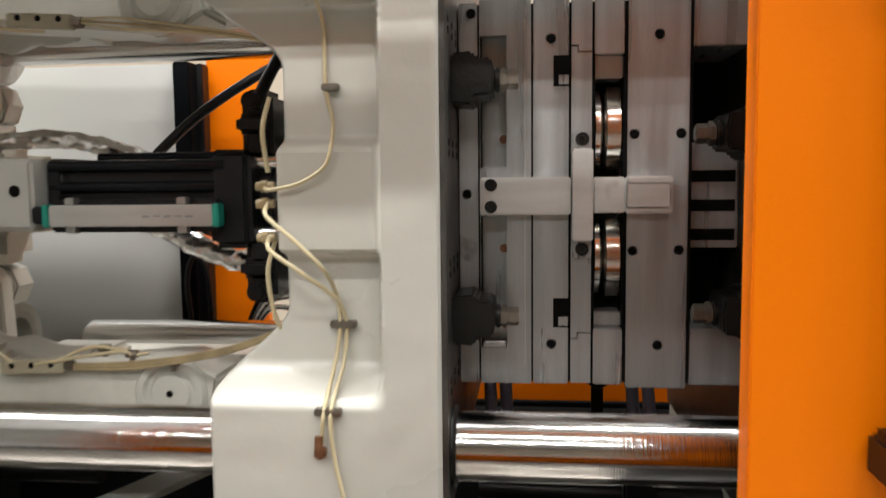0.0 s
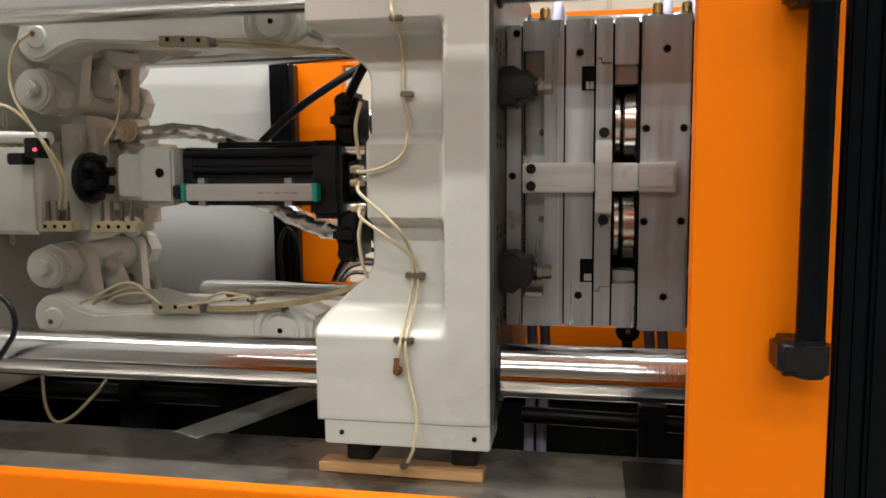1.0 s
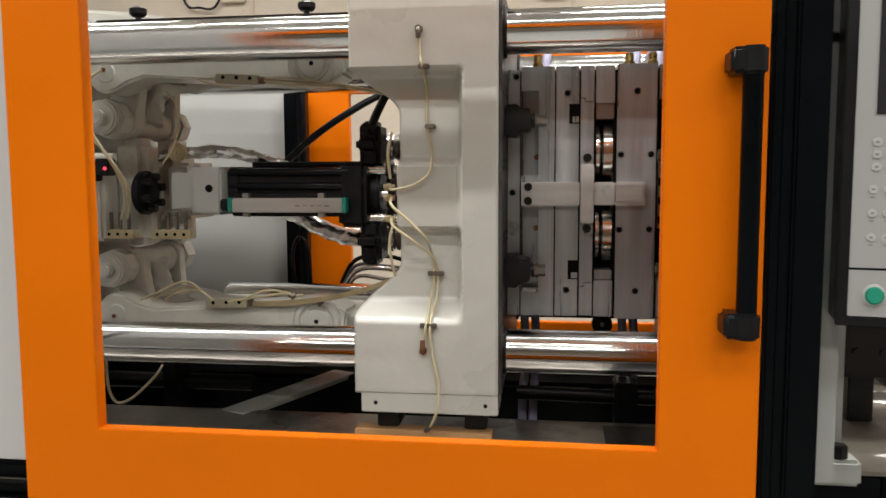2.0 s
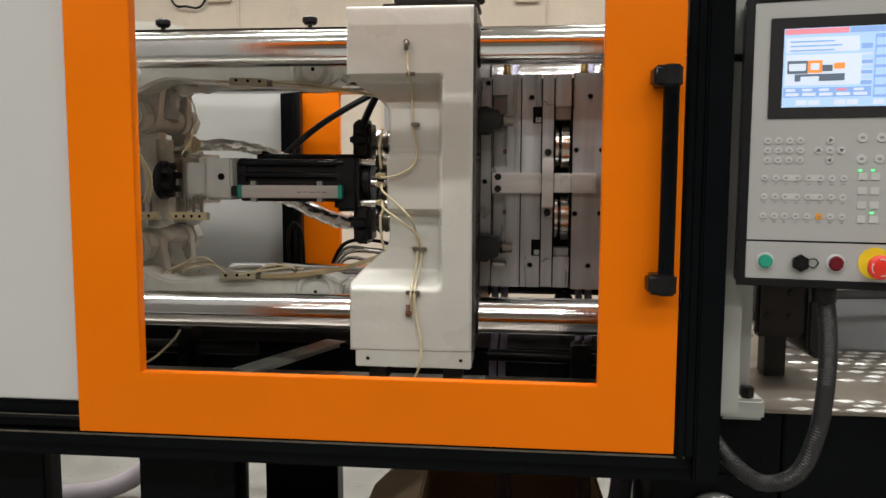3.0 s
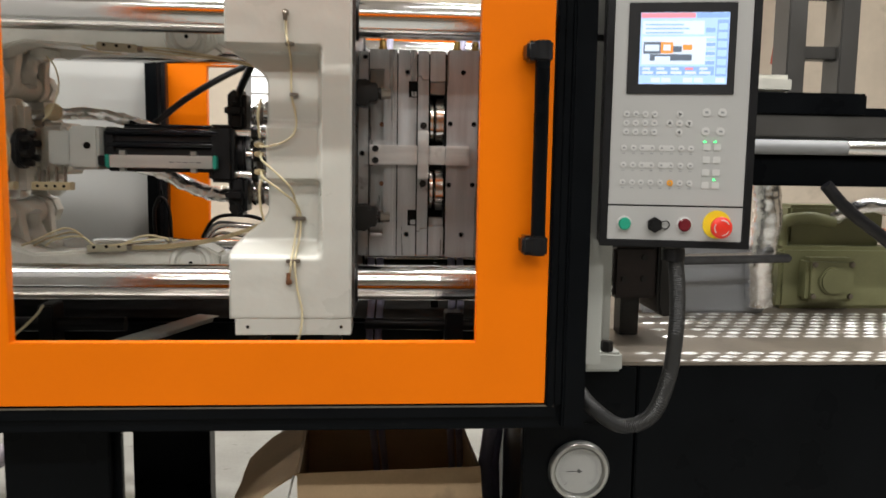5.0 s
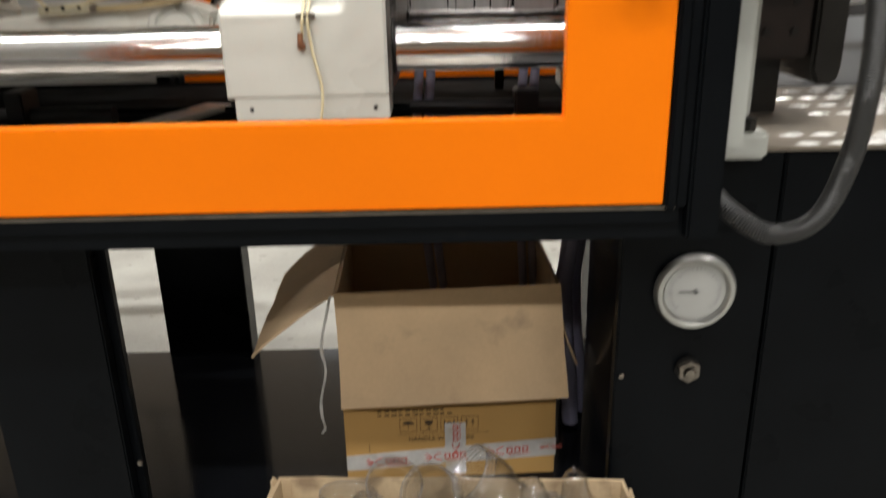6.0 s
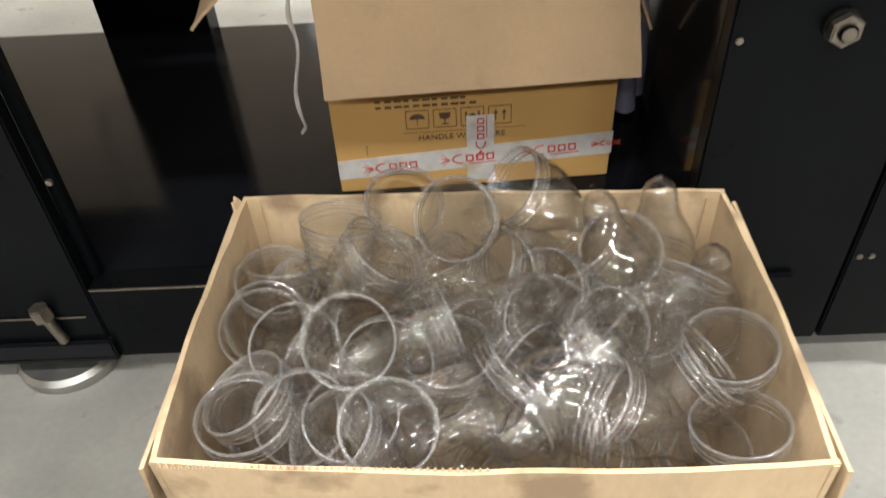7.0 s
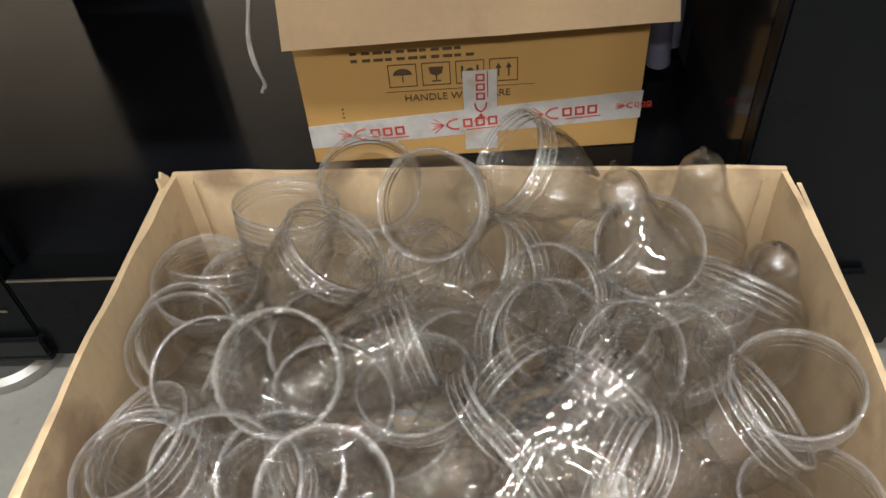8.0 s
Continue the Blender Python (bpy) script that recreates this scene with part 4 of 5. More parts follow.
tube([(-0.112, PF, 1.838), (-0.110, PF, 1.80), (-0.106, PF - 0.001, 1.778), (-0.107, PP, 1.745), (-0.106, PP, 1.672), (-0.097, PP - 0.004, 1.630), (-0.092, PM, 1.600), (-0.100, PM - 0.004, 1.575), (-0.130, PM - 0.006, 1.556), (-0.165, PM - 0.004, 1.549), (-0.176, PM + 0.01, 1.551)])
tube([(-0.174, PM + 0.012, 1.533), (-0.168, PM - 0.012, 1.518), (-0.135, PM - 0.010, 1.488), (-0.105, PM - 0.002, 1.455), (-0.098, PP, 1.420), (-0.094, PP, 1.385), (-0.098, PP - 0.01, 1.340), (-0.102, PF, 1.290), (-0.106, PF, 1.250)])
tube([(-0.174, PM + 0.012, 1.492), (-0.165, PM - 0.012, 1.478), (-0.128, PM - 0.008, 1.450), (-0.095, PP - 0.02, 1.418), (-0.086, PP, 1.385), (-0.088, PP - 0.012, 1.335), (-0.094, PF, 1.288), (-0.090, PF - 0.002, 1.230), (-0.078, PF - 0.004, 1.170), (-0.082, PF - 0.006, 1.118), (-0.100, PF + 0.02, 1.078)])
tube([(-0.172, 1.10, 1.49), (-0.180, 1.09, 1.45), (-0.178, 1.10, 1.40), (-0.170, 1.12, 1.36)], 0.003)
tube([(-0.176, 1.10, 1.66), (-0.182, 1.09, 1.62), (-0.180, 1.10, 1.57)], 0.003)
solo("tube_end", rod((-0.097, PF + 0.016, 1.082), (-0.108, PF + 0.022, 1.072), 0.005, 12), M_bolt, "dull metal ferrule of a loose grease tube", "fitting")
for fx, fz, nm in ((-0.112, 1.848, "steel"), (-0.108, 1.238, "rusty")):
    ft = thing("tube_fitting", nm + " elbow fitting of a grease tube on the casting", "fitting", (fx, 1.05, fz))
    part("nut", rod((0, 0.003, 0), (0, -0.010, 0), 0.0075, 6, 0.001), M_copper if nm == "rusty" else M_bolt, ft)
    part("elbow", hose([(0, -0.008, 0), (0, -0.012, 0.004 if nm == "rusty" else -0.004), (0, -0.010, 0.022 if nm == "rusty" else -0.018)], 0.0048, 10, 4), M_copper if nm == "rusty" else M_bolt, ft)
for cx, cy, cz, w in ((-0.103, 1.050, 1.779, 0.012), (-0.100, 1.104, 1.671, 0.012), (-0.090, 1.104, 1.382, 0.019), (-0.098, 1.050, 1.287, 0.019)):
    cl = thing("tube_clip", "small zinc plated tube clip screwed to the casting", "clip", (cx, cy, cz), group="tube clips")
    part("strap", box(-w * 0.85, w * 0.85, -0.008, 0.006, -0.0045, 0.0045, 0.0015), M_bolt, cl)
    part("screw", rod((w * 0.55, -0.008, 0), (w * 0.55, -0.0115, 0), 0.0038, 12, 0.001), M_bolt, cl)
for gz in (1.553, 1.532, 1.491):
    solo("tube_fitting", merge(rod((-0.190, 1.085, gz), (-0.168, 1.085, gz), 0.0055, 10), rod((-0.184, 1.085, gz), (-0.176, 1.085, gz), 0.0075, 6)), M_tube_old, "dull brass straight fitting on the platen's waist", "fitting", "waist fittings")
# bundles on the toggle links
for k in range(3):
    o = 0.0044 * (k - 1)
    tube([(-0.165, 1.14 + o, 1.372 + 0.4 * o), (-0.25, 1.16, 1.338 + 0.7 * o), (-0.34, 1.19, 1.314 + 0.8 * o), (-0.43, 1.200, 1.301 + o), (-0.515, 1.205, 1.297 + 0.8 * o)], 0.0024, "oily cream grease tube on a toggle link", M_tube_old)
    tube([(-0.165, 1.17, 1.735 + 0.5 * o), (-0.27, 1.20, 1.758 + 0.6 * o), (-0.36, 1.205, 1.770 + 1.2 * o), (-0.42, 1.202, 1.776 + 1.6 * o), (-0.475, 1.204, 1.781 + 0.5 * o)], 0.0019, "oily cream grease tube on a toggle link", M_tube_old if k == 1 else M_tube)
for k in range(5):
    q = 0.035 * k
    tube([(-0.53 - 0.015 * k, 1.200, 1.300), (-0.50 + 0.02 * k, 1.195, 1.322 + 0.006 * (k % 3)), (-0.45 + 0.3 * q, 1.20, 1.329 - 0.004 * k), (-0.42 + 0.2 * q, 1.21, 1.318)] if k % 2 else [(-0.60, 1.200, 1.303), (-0.63 - 0.2 * q, 1.195, 1.325 + 0.005 * k), (-0.69 - 0.3 * q, 1.20, 1.318), (-0.72 - 0.4 * q, 1.21, 1.300)], 0.0026, "thin oily grease tube on a toggle link", M_tube_old if k == 2 else M_tube)
for tx, tz in ((-0.42, 1.318), (-0.46, 1.326), (-0.36, 1.306)):
    solo("tube_fitting", merge(rod((tx - 0.008, 1.203, tz), (tx + 0.008, 1.203, tz), 0.006, 8), rod((tx, 1.203, tz), (tx, 1.203, tz - 0.012), 0.004, 8)), M_bolt, "small metal tube fitting on a toggle link", "fitting", "link fittings")
tube([(-0.588, 1.205, 1.786), (-0.612, 1.196, 1.781), (-0.56, 1.19, 1.768), (-0.52, 1.195, 1.766)], 0.0020)
tube([(-0.716, 1.25, 1.763), (-0.694, 1.24, 1.738), (-0.686, 1.24, 1.705), (-0.690, 1.24, 1.675), (-0.704, 1.245, 1.640), (-0.732, 1.25, 1.604)], 0.0020)
tube([(-0.843, 1.205, 1.810), (-0.866, 1.195, 1.788), (-0.879, 1.19, 1.745), (-0.870, 1.185, 1.693), (-0.842, 1.185, 1.645), (-0.806, 1.19, 1.591), (-0.800, 1.22, 1.543), (-0.820, 1.246, 1.480)], 0.0030)
tube([(-1.05, 1.2, 1.68), (-0.95, 1.2, 1.682), (-0.90, 1.2, 1.676), (-0.866, 1.195, 1.658), (-0.838, 1.192, 1.632), (-0.812, 1.20, 1.58), (-0.812, 1.225, 1.53), (-0.835, 1.246, 1.48)], 0.0034)
for bx, bz in ((-0.57, 1.297), (-0.532, 1.782)):
    mb = thing("grease_manifold", "yellowed metal grease manifold on a toggle link", "manifold", (bx, 1.198, bz), group="link manifolds")
    mb.matrix_basis = pose(bx, 1.198, bz, 0, 3 if bz > 1.5 else -2, 0)
    part("block", box(-0.048, 0.048, 0, 0.016, -0.010, 0.010, 0.002), M_manifold, mb)
    for k in range(3):
        part("port", rod((-0.03 + k * 0.03, -0.001, 0.003), (-0.03 + k * 0.03, 0.002, 0.003), 0.0042, 10), M_hole, mb)
    part("nut", rod((0.048, 0.008, 0), (0.060, 0.008, 0), 0.008, 6), M_bolt, mb)
solo("cable", hose([(-0.87, 1.06, 1.336), (-0.830, 1.06, 1.340), (-0.803, 1.06, 1.318), (-0.798, 1.06, 1.280), (-0.82, 1.06, 1.245), (-0.845, 1.06, 1.215)], 0.005, 10), M_rubber, "thin black cable near the guard post", "cable", "black cables")
solo("grease_tube", hose([(-0.860, 1.2, 1.16), (-0.857, 1.2, 1.10), (-0.838, 1.2, 1.066), (-0.800, 1.2, 1.078), (-0.746, 1.2, 1.127), (-0.735, 1.22, 1.15)], 0.0032, 8), M_tube, "loose cream tube hanging over the bed", "tube", "grease tubes")

# ---- on top of the clamping unit ----
valve = thing("valve_manifold", "dark pneumatic valve block with clear caps on the platen", "valve block", (-0.168, 1.125, 1.931))
part("plate", box(-0.005, 0.215, -0.04, 0.06, 0, 0.010, 0.002), M_clamp, valve)
part("block", box(0.02, 0.165, -0.03, 0.05, 0.0105, 0.026, 0.003), M_rubber, valve)
part("cylinder", rod((0.16, -0.02, 0.026), (0.208, -0.02, 0.026), 0.014, 18, 0.003), M_grey, valve)
part("knob", rod((0.208, -0.02, 0.020), (0.226, -0.02, 0.020), 0.012, 18, 0.003), M_rubber, valve)
for vx in (0.018, 0.055, 0.135):
    cap = part("cap", box(vx - 0.014, vx + 0.014, -0.028, 0.03, 0.027, 0.062, 0.003), M_glass, valve, "clear plastic valve cap")
    part("core", box(vx - 0.009, vx + 0.009, -0.018, 0.02, 0.030, 0.055, 0.003), M_colgrey, cap)
for k in range(3):
    part("lead", hose([(-0.01 + k * 0.05, -0.03, 0.055), (0.02 + k * 0.05, -0.045, 0.035 + 0.01 * k), (0.06 + k * 0.05, -0.035, 0.064), (0.09 + k * 0.04, -0.02, 0.055)], 0.003, 8), M_rubber, valve)
for kx, ky in ((-0.728, 1.16), (-0.362, 1.16)):
    kn = thing("thumb_screw", "black round thumb screw above the tie bar", "screw", (kx, ky, 1.892), group="top thumb screws")
    part("stem", rod((0, 0, -0.002), (0, 0, 0.020), 0.006, 12), M_clamp, kn)
    part("knob", lathe([(0, 0.018), (0.012, 0.018), (0.018, 0.024), (0.018, 0.034), (0.012, 0.038), (0, 0.038)], 20), M_rubber, kn)
solo("cover_strip", box(-0.80, -0.26, 1.12, 1.20, 1.8935, 1.898, 0.001), M_clamp, "thin dark cover strip lying along the tie bar", "strip")
end = thing("end_platen", "off-white cast end platen top", "platen")
part("casting", prism([(-1.6, 1.10), (-1.0, 1.10), (-1.0, 1.95), (-1.6, 1.95)], 1.24, 1.80, 0.01), M_cast_dull, end)
part("top_lug", prism([(-0.998, 1.862), (-0.92, 1.905), (-0.75, 1.905), (-0.70, 1.925), (-0.76, 1.938), (-0.90, 1.95), (-0.998, 1.95)], 1.25, 1.79, 0.008), M_cast_dull, end)
for ez in (1.226, 1.850):
    part("bar_boss", turned(lathe([(0.0445, 0.0), (0.085, 0.0), (0.085, 0.030), (0.078, 0.038), (0.0445, 0.038)], 36, True), pose(-0.998, 1.74, ez, 0, 90, 0)), M_cast, end)
part("rib", box(-0.9985, -0.985, 1.30, 1.76, 1.40, 1.44, 0.004), M_cast_dull, end)
part("rib", box(-0.9985, -0.985, 1.30, 1.76, 1.64, 1.68, 0.004), M_cast_dull, end)

# ---- below and behind the mould ----
roller = thing("guide_roller", "black guide roller under the mould", "roller", (0.275, 1.72, 1.172))
part("wheel", turned(lathe([(0, -0.012), (0.026, -0.012), (0.028, -0.008), (0.028, 0.008), (0.026, 0.012), (0, 0.012)], 28), pose(0, 0, 0, 90, 0, 0)), M_rubber, roller)
part("hub", rod((0, -0.018, 0), (0, -0.0125, 0), 0.006, 12), M_zinc, roller)
part("bracket", box(-0.012, 0.012, 0.0125, 0.022, -0.13, 0.02, 0.002), M_clamp, roller)
for hx in (0.075, 0.10, 0.30, 0.325):
    solo("water_hose", hose([(hx, 1.42, 1.25), (hx + 0.004, 1.40, 1.15), (hx - 0.003, 1.39, 1.04), (hx, 1.40, 0.86), (hx + 0.02, 1.5, 0.60)], 0.010, 12), M_blue, "lilac translucent water hose below the mould", "hose", "water hoses")
for hx, hy in ((0.415, 1.40), (0.445, 1.46)):
    solo("water_hose", hose([(hx, hy, 0.96), (hx + 0.01, hy, 0.80), (hx - 0.005, hy + 0.02, 0.62), (hx + 0.01, hy, 0.40), (hx + 0.02, hy, 0.262)], 0.020, 14, 12, lumps=0.003), M_blue, "pale lilac hose standing beside the carton", "hose", "water hoses")
solo("drain_hose", hose([(-2.10, 2.60, 0.05), (-1.85, 2.70, 0.05), (-1.70, 2.74, 0.10), (-1.564, 2.750, 0.198), (-1.282, 2.750, 0.326), (-1.026, 2.776, 0.377), (-0.769, 2.814, 0.582)], 0.046, 16), M_lilac, "thick pale lilac hose arching behind the base", "hose")

# ---- control panel ----
pan = thing("control_panel", "grey keypad control panel with a lit colour screen", "control panel", (0.533, 0.728, 1.363), -11.0)
PW, PH = 0.300, 0.510
pan.scale = (0.945, 1, 0.99)
part("housing", box(0, PW, 0.004, 0.075, 0, PH, 0.006, 3), M_rubber, pan)
part("rim", frame_bm(0, PW, 0, PH, 0.0155, PW - 0.0155, 0.0135, PH - 0.0135, -0.004, 0.0038, 0.0015), M_rubber, pan)
part("face", box(0.016, PW - 0.016, -0.0005, 0.0036, 0.083, PH - 0.014), M_panel, pan, "pale grey keypad film")
strip = part("button_strip", box(0.016, PW - 0.016, -0.0005, 0.0036, 0.014, 0.0795), M_panel, pan)
scr = part("screen", box(0.043, 0.253, -0.0035, -0.0008, 0.296, 0.468, 0.001), M_bezel, pan, "glossy dark bezel with a lit colour display")
# display content as flat patches
def patch(x0, x1, z0, z1, m, k=1):
    part("display_patch", box(x0, x1, -0.0036 - 0.0003 * k, -0.0035, z0, z1), m, scr, smooth=False)


patch(0.066, 0.238, 0.315, 0.449, M_screen)
patch(0.067, 0.172, 0.439, 0.448, M_scr_red, 2)
patch(0.174, 0.237, 0.439, 0.448, M_scr_blue, 2)
patch(0.070, 0.212, 0.352, 0.404, M_scr_white, 2)
patch(0.070, 0.190, 0.408, 0.433, M_scr_white, 2)
for k in range(6):
    patch(0.194 + 0.0001 * k, 0.212, 0.352 + k * 0.0085, 0.3585 + k * 0.0085, M_screen if k % 2 else M_scr_blue, 3)
    patch(0.217, 0.235, 0.334 + k * 0.0165, 0.346 + k * 0.0165, M_screen, 3)
for k in range(5):
    patch(0.072 + k * 0.028, 0.094 + k * 0.028, 0.334, 0.339, M_scr_white, 3)
    patch(0.072 + k * 0.028, 0.088 + k * 0.028, 0.342, 0.346, M_scr_white if k != 3 else M_scr_red, 3)
for k in range(3):
    patch(0.076, 0.150 + 0.012 * (k % 2), 0.410 + k * 0.0075, 0.4125 + k * 0.0075, M_scr_blue, 3)
patch(0.215, 0.237, 0.330, 0.435, M_scr_blue, 2)
patch(0.193, 0.211, 0.412, 0.420, M_scr_blue, 3)
patch(0.068, 0.212, 0.332, 0.348, M_scr_blue, 2)
for k in range(8):
    patch(0.069 + k * 0.021, 0.087 + k * 0.021, 0.318, 0.327, M_scr_white if k % 3 else M_screen, 2)
patch(0.073, 0.107, 0.372, 0.394, M_scr_dark, 3)
patch(0.076, 0.104, 0.377, 0.389, M_scr_white, 4)
patch(0.107, 0.131, 0.373, 0.394, M_scr_orange, 3)
patch(0.112, 0.126, 0.378, 0.389, M_scr_white, 4)
patch(0.131, 0.148, 0.375, 0.386, M_scr_dark, 3)
patch(0.150, 0.168, 0.379, 0.389, M_scr_orange, 3)
patch(0.086, 0.168, 0.359, 0.371, M_scr_dark, 3)
patch(0.096, 0.126, 0.357, 0.367, M_scr_white, 4)
# keys
def key(x, z, w=0.0085, h=None, m=M_key, mark=None):
    bm = rod((x, -0.0004, z), (x, -0.0028, z), w / 2 * 1.15, 16, 0.0006) if h is None else box(x - w / 2, x + w / 2, -0.0028, -0.0004, z - h / 2, z + h / 2, 0.001)
    k = part("key", bm, m, pan)
    if mark:
        part("mark", box(x - w * 0.22, x + w * 0.22, -0.0033, -0.0027, z - w * 0.14, z + w * 0.14), mark, k)


for r, z in enumerate((0.258, 0.241, 0.224)):
    for c in range(4):
        key(0.046 + c * 0.0185, z, 0.011, mark=M_grey)
for (x, z, a) in ((0.151, 0.258, 0), (0.151, 0.224, 180), (0.132, 0.241, 90), (0.170, 0.241, -90)):
    k = part("key", rod((x, -0.0004, z), (x, -0.0028, z), 0.0068, 18, 0.0006), M_key, pan)
    part("arrow", turned(rod((0, 0, 0), (0, -0.0006, 0), 0.0046, 3), pose(x, -0.0027, z, 0, -a, 0) @ pose(0, 0, 0, 0, -30, 0)), M_keyd, k)
key(0.151, 0.241, 0.012, mark=M_grey)
for x, z in ((0.203, 0.262), (0.234, 0.262), (0.203, 0.226), (0.232, 0.226)):
    key(x, z, 0.0145, mark=M_grey)
for z in (0.193, 0.160, 0.126):
    for c in range(8):
        x = 0.043 + c * 0.0193 - 0.002 * (c > 1)
        amber = z < 0.13 and c == 5
        key(x, z, 0.0105, m=M_amber if amber else M_key, mark=M_grey)
        part("caption", box(x - 0.003, x + 0.003, -0.0012, -0.0004, z - 0.0115, z - 0.0100), M_grey, pan)
    if z > 0.13:
        for x in (0.090, 0.128):
            part("key_bridge", box(x - 0.012, x + 0.012, -0.0015, -0.0004, z - 0.0055, z + 0.0055, 0.0005), M_key, pan)
for r in range(4):
    for c in range(2):
        key(0.207 + c * 0.0205, 0.196 - r * 0.0245, 0.0145, 0.0135)
for x, z in ((0.202, 0.2062), (0.2225, 0.2065), (0.224, 0.1335)):
    part("led", box(x - 0.0022, x + 0.0022, -0.0034, -0.0005, z - 0.0012, z + 0.0012), M_led, pan, "small green light")
# big buttons
for x, m, r in ((0.050, M_green, 0.0125), (0.170, M_dkred, 0.0130)):
    b = part("push_button", turned(lathe([(0, 0.011), (r * 0.8, 0.011), (r, 0.008), (r, 0)], 28), pose(x, -0.0005, 0.045, 90, 0, 0)), m, strip, "round push button")
    part("bezel", turned(lathe([(r, 0), (r + 0.003, 0), (r + 0.003, 0.003), (r, 0.004)], 28), pose(x, -0.0005, 0.045, 90, 0, 0)), M_key, b)
sock = part("socket_cap", merge(rod((0.110, -0.0005, 0.044), (0.110, -0.016, 0.044), 0.0155, 6, 0.002), rod((0.110, -0.016, 0.044), (0.110, -0.021, 0.044), 0.010, 18, 0.002)), M_rubber, strip, "black screw cap on a tether")
part("tether", hose([(0.122, -0.004, 0.049), (0.134, -0.006, 0.052), (0.140, -0.005, 0.044), (0.133, -0.005, 0.036), (0.122, -0.004, 0.040)], 0.0012, 6), M_clamp, sock)
part("yellow_plate", rod((0.234, -0.0005, 0.047), (0.234, -0.0030, 0.047), 0.0275, 40), M_yellow, strip)
stop = part("stop_button", turned(lathe([(0, 0.030), (0.016, 0.030), (0.0205, 0.027), (0.021, 0.021), (0.013, 0.015), (0.012, 0)], 36), pose(0.238, -0.003, 0.043, 90, 0, 0)), M_stop, strip, "red mushroom stop button")
for a0 in (30, 150, 270):
    part("arrow", hose([(0.238 + 0.0145 * math.cos(radians(a0 + d)), -0.0332, 0.043 + 0.0145 * math.sin(radians(a0 + d))) for d in (0, 25, 50, 70)], 0.0009, 6), M_key, stop)
part("gland", rod((0.157, 0.035, -0.004), (0.157, 0.035, -0.030), 0.024, 20, 0.002), M_rubber, pan)
arm2 = thing("panel_arm", "grey folded steel arm holding the control panel", "panel arm")
part("upright", box(0.522, 0.566, 0.80, 0.90, 1.10, 2.10, 0.004), M_colgrey, arm2)
part("band", box(0.520, 0.568, 0.798, 0.902, 1.765, 1.780, 0.002), M_clamp, arm2)
part("mount", box(0.567, 0.66, 0.80, 0.86, 1.55, 1.75, 0.003), M_clamp, arm2)
solo("cable_conduit", hose([(0.690, 0.735, 1.345), (0.698, 0.735, 1.28), (0.700, 0.735, 1.20), (0.690, 0.735, 1.10), (0.660, 0.74, 1.015), (0.605, 0.76, 0.985), (0.555, 0.80, 1.010), (0.530, 0.86, 1.04)], 0.0152, 18, 34, ribs=0.0010), M_hose, "black ribbed cable conduit under the control panel", "conduit")

# ---- injection side ----
col = thing("guide_column", "pale grey steel support with a bolted foot", "support")
part("upright", box(0.558, 0.622, 0.93, 1.00, 1.105, 1.60, 0.005), M_colgrey, col)
part("foot", box(0.558, 0.645, 0.90, 1.02, 1.0605, 1.1045, 0.006), M_colgrey, col)
part("bolt", rod((0.612, 0.915, 1.1045), (0.612, 0.915, 1.128), 0.014, 6, 0.002), M_clamp, col)
deck = thing("tread_deck", "worn tread plate deck of the injection unit", "deck")
part("plate", box(0.66, 3.2, 0.955, 1.84, 1.0605, 1.068, 0.001), M_plate, deck)


def treads():
    vs, fs = [], []
    for band0, band1, xs in ((0.964, 1.060, 0.74), (1.215, 1.56, 0.87)):
        y, row = band0 + 0.008, 0
        while y < band1:
            x = xs + (0.5 * (row % 2)) * 0.056
            while x < 2.9:
                if x > xs + 0.12 or (row % 2 == 0):
                    b = len(vs)
                    l, w, h = 0.024, 0.0125, 0.0036
                    for sx, sy, k in ((-l, 0, 0), (0, -w, 0), (l, 0, 0), (0, w, 0), (-l * 0.3, 0, h), (l * 0.3, 0, h)):
                        vs.append((x + sx, y + sy, 1.0681 + k))
                    fs.extend([(b, b + 1, b + 4), (b + 1, b + 5, b + 4), (b + 1, b + 2, b + 5), (b + 2, b + 3, b + 5), (b + 3, b + 4, b + 5), (b + 3, b, b + 4)])
                x += 0.056
            y += 0.034 if band0 < 1 else 0.044
            row += 1
    me = bpy.data.meshes.new("tread_pattern")
    me.from_pydata(vs, [], fs)
    me.materials.append(M_tread)
    ob = new("tread_pattern", me)
    ob.parent = deck
    ob["kind"] = "stuff"


treads()
inj = thing("injection_unit", "dark injection carriage with a chrome guide rod", "injection unit")
part("upper_block", box(0.95, 1.42, 1.30, 1.50, 1.6605, 1.722, 0.005), M_black, inj)
part("beam", box(0.95, 3.2, 1.30, 1.50, 1.600, 1.660, 0.005), M_dark, inj)
part("lower_beam", box(0.95, 3.2, 1.30, 1.50, 1.470, 1.545, 0.005), M_black, inj)
part("guide_rod", rod((0.95, 1.292, 1.575), (1.36, 1.292, 1.575), 0.020, 28), M_grey, inj)
part("guide_rod", rod((1.36, 1.292, 1.575), (3.0, 1.292, 1.575), 0.022, 28), M_chrome, inj)
part("back_plate", box(0.95, 3.2, 1.46, 1.50, 1.545, 1.600), M_black, inj)
for tx in (1.36, 1.53):
    part("tower_leg", box(tx, tx + 0.06, 1.64, 1.74, 1.70, 2.7, 0.004), M_dark, inj)
for tz in (1.86, 2.05, 2.35):
    part("tower_rail", box(1.42, 1.53, 1.66, 1.72, tz, tz + 0.04, 0.003), M_dark, inj)
part("tower_foot", box(1.34, 1.61, 1.50, 1.76, 1.60, 1.6995, 0.004), M_black, inj)
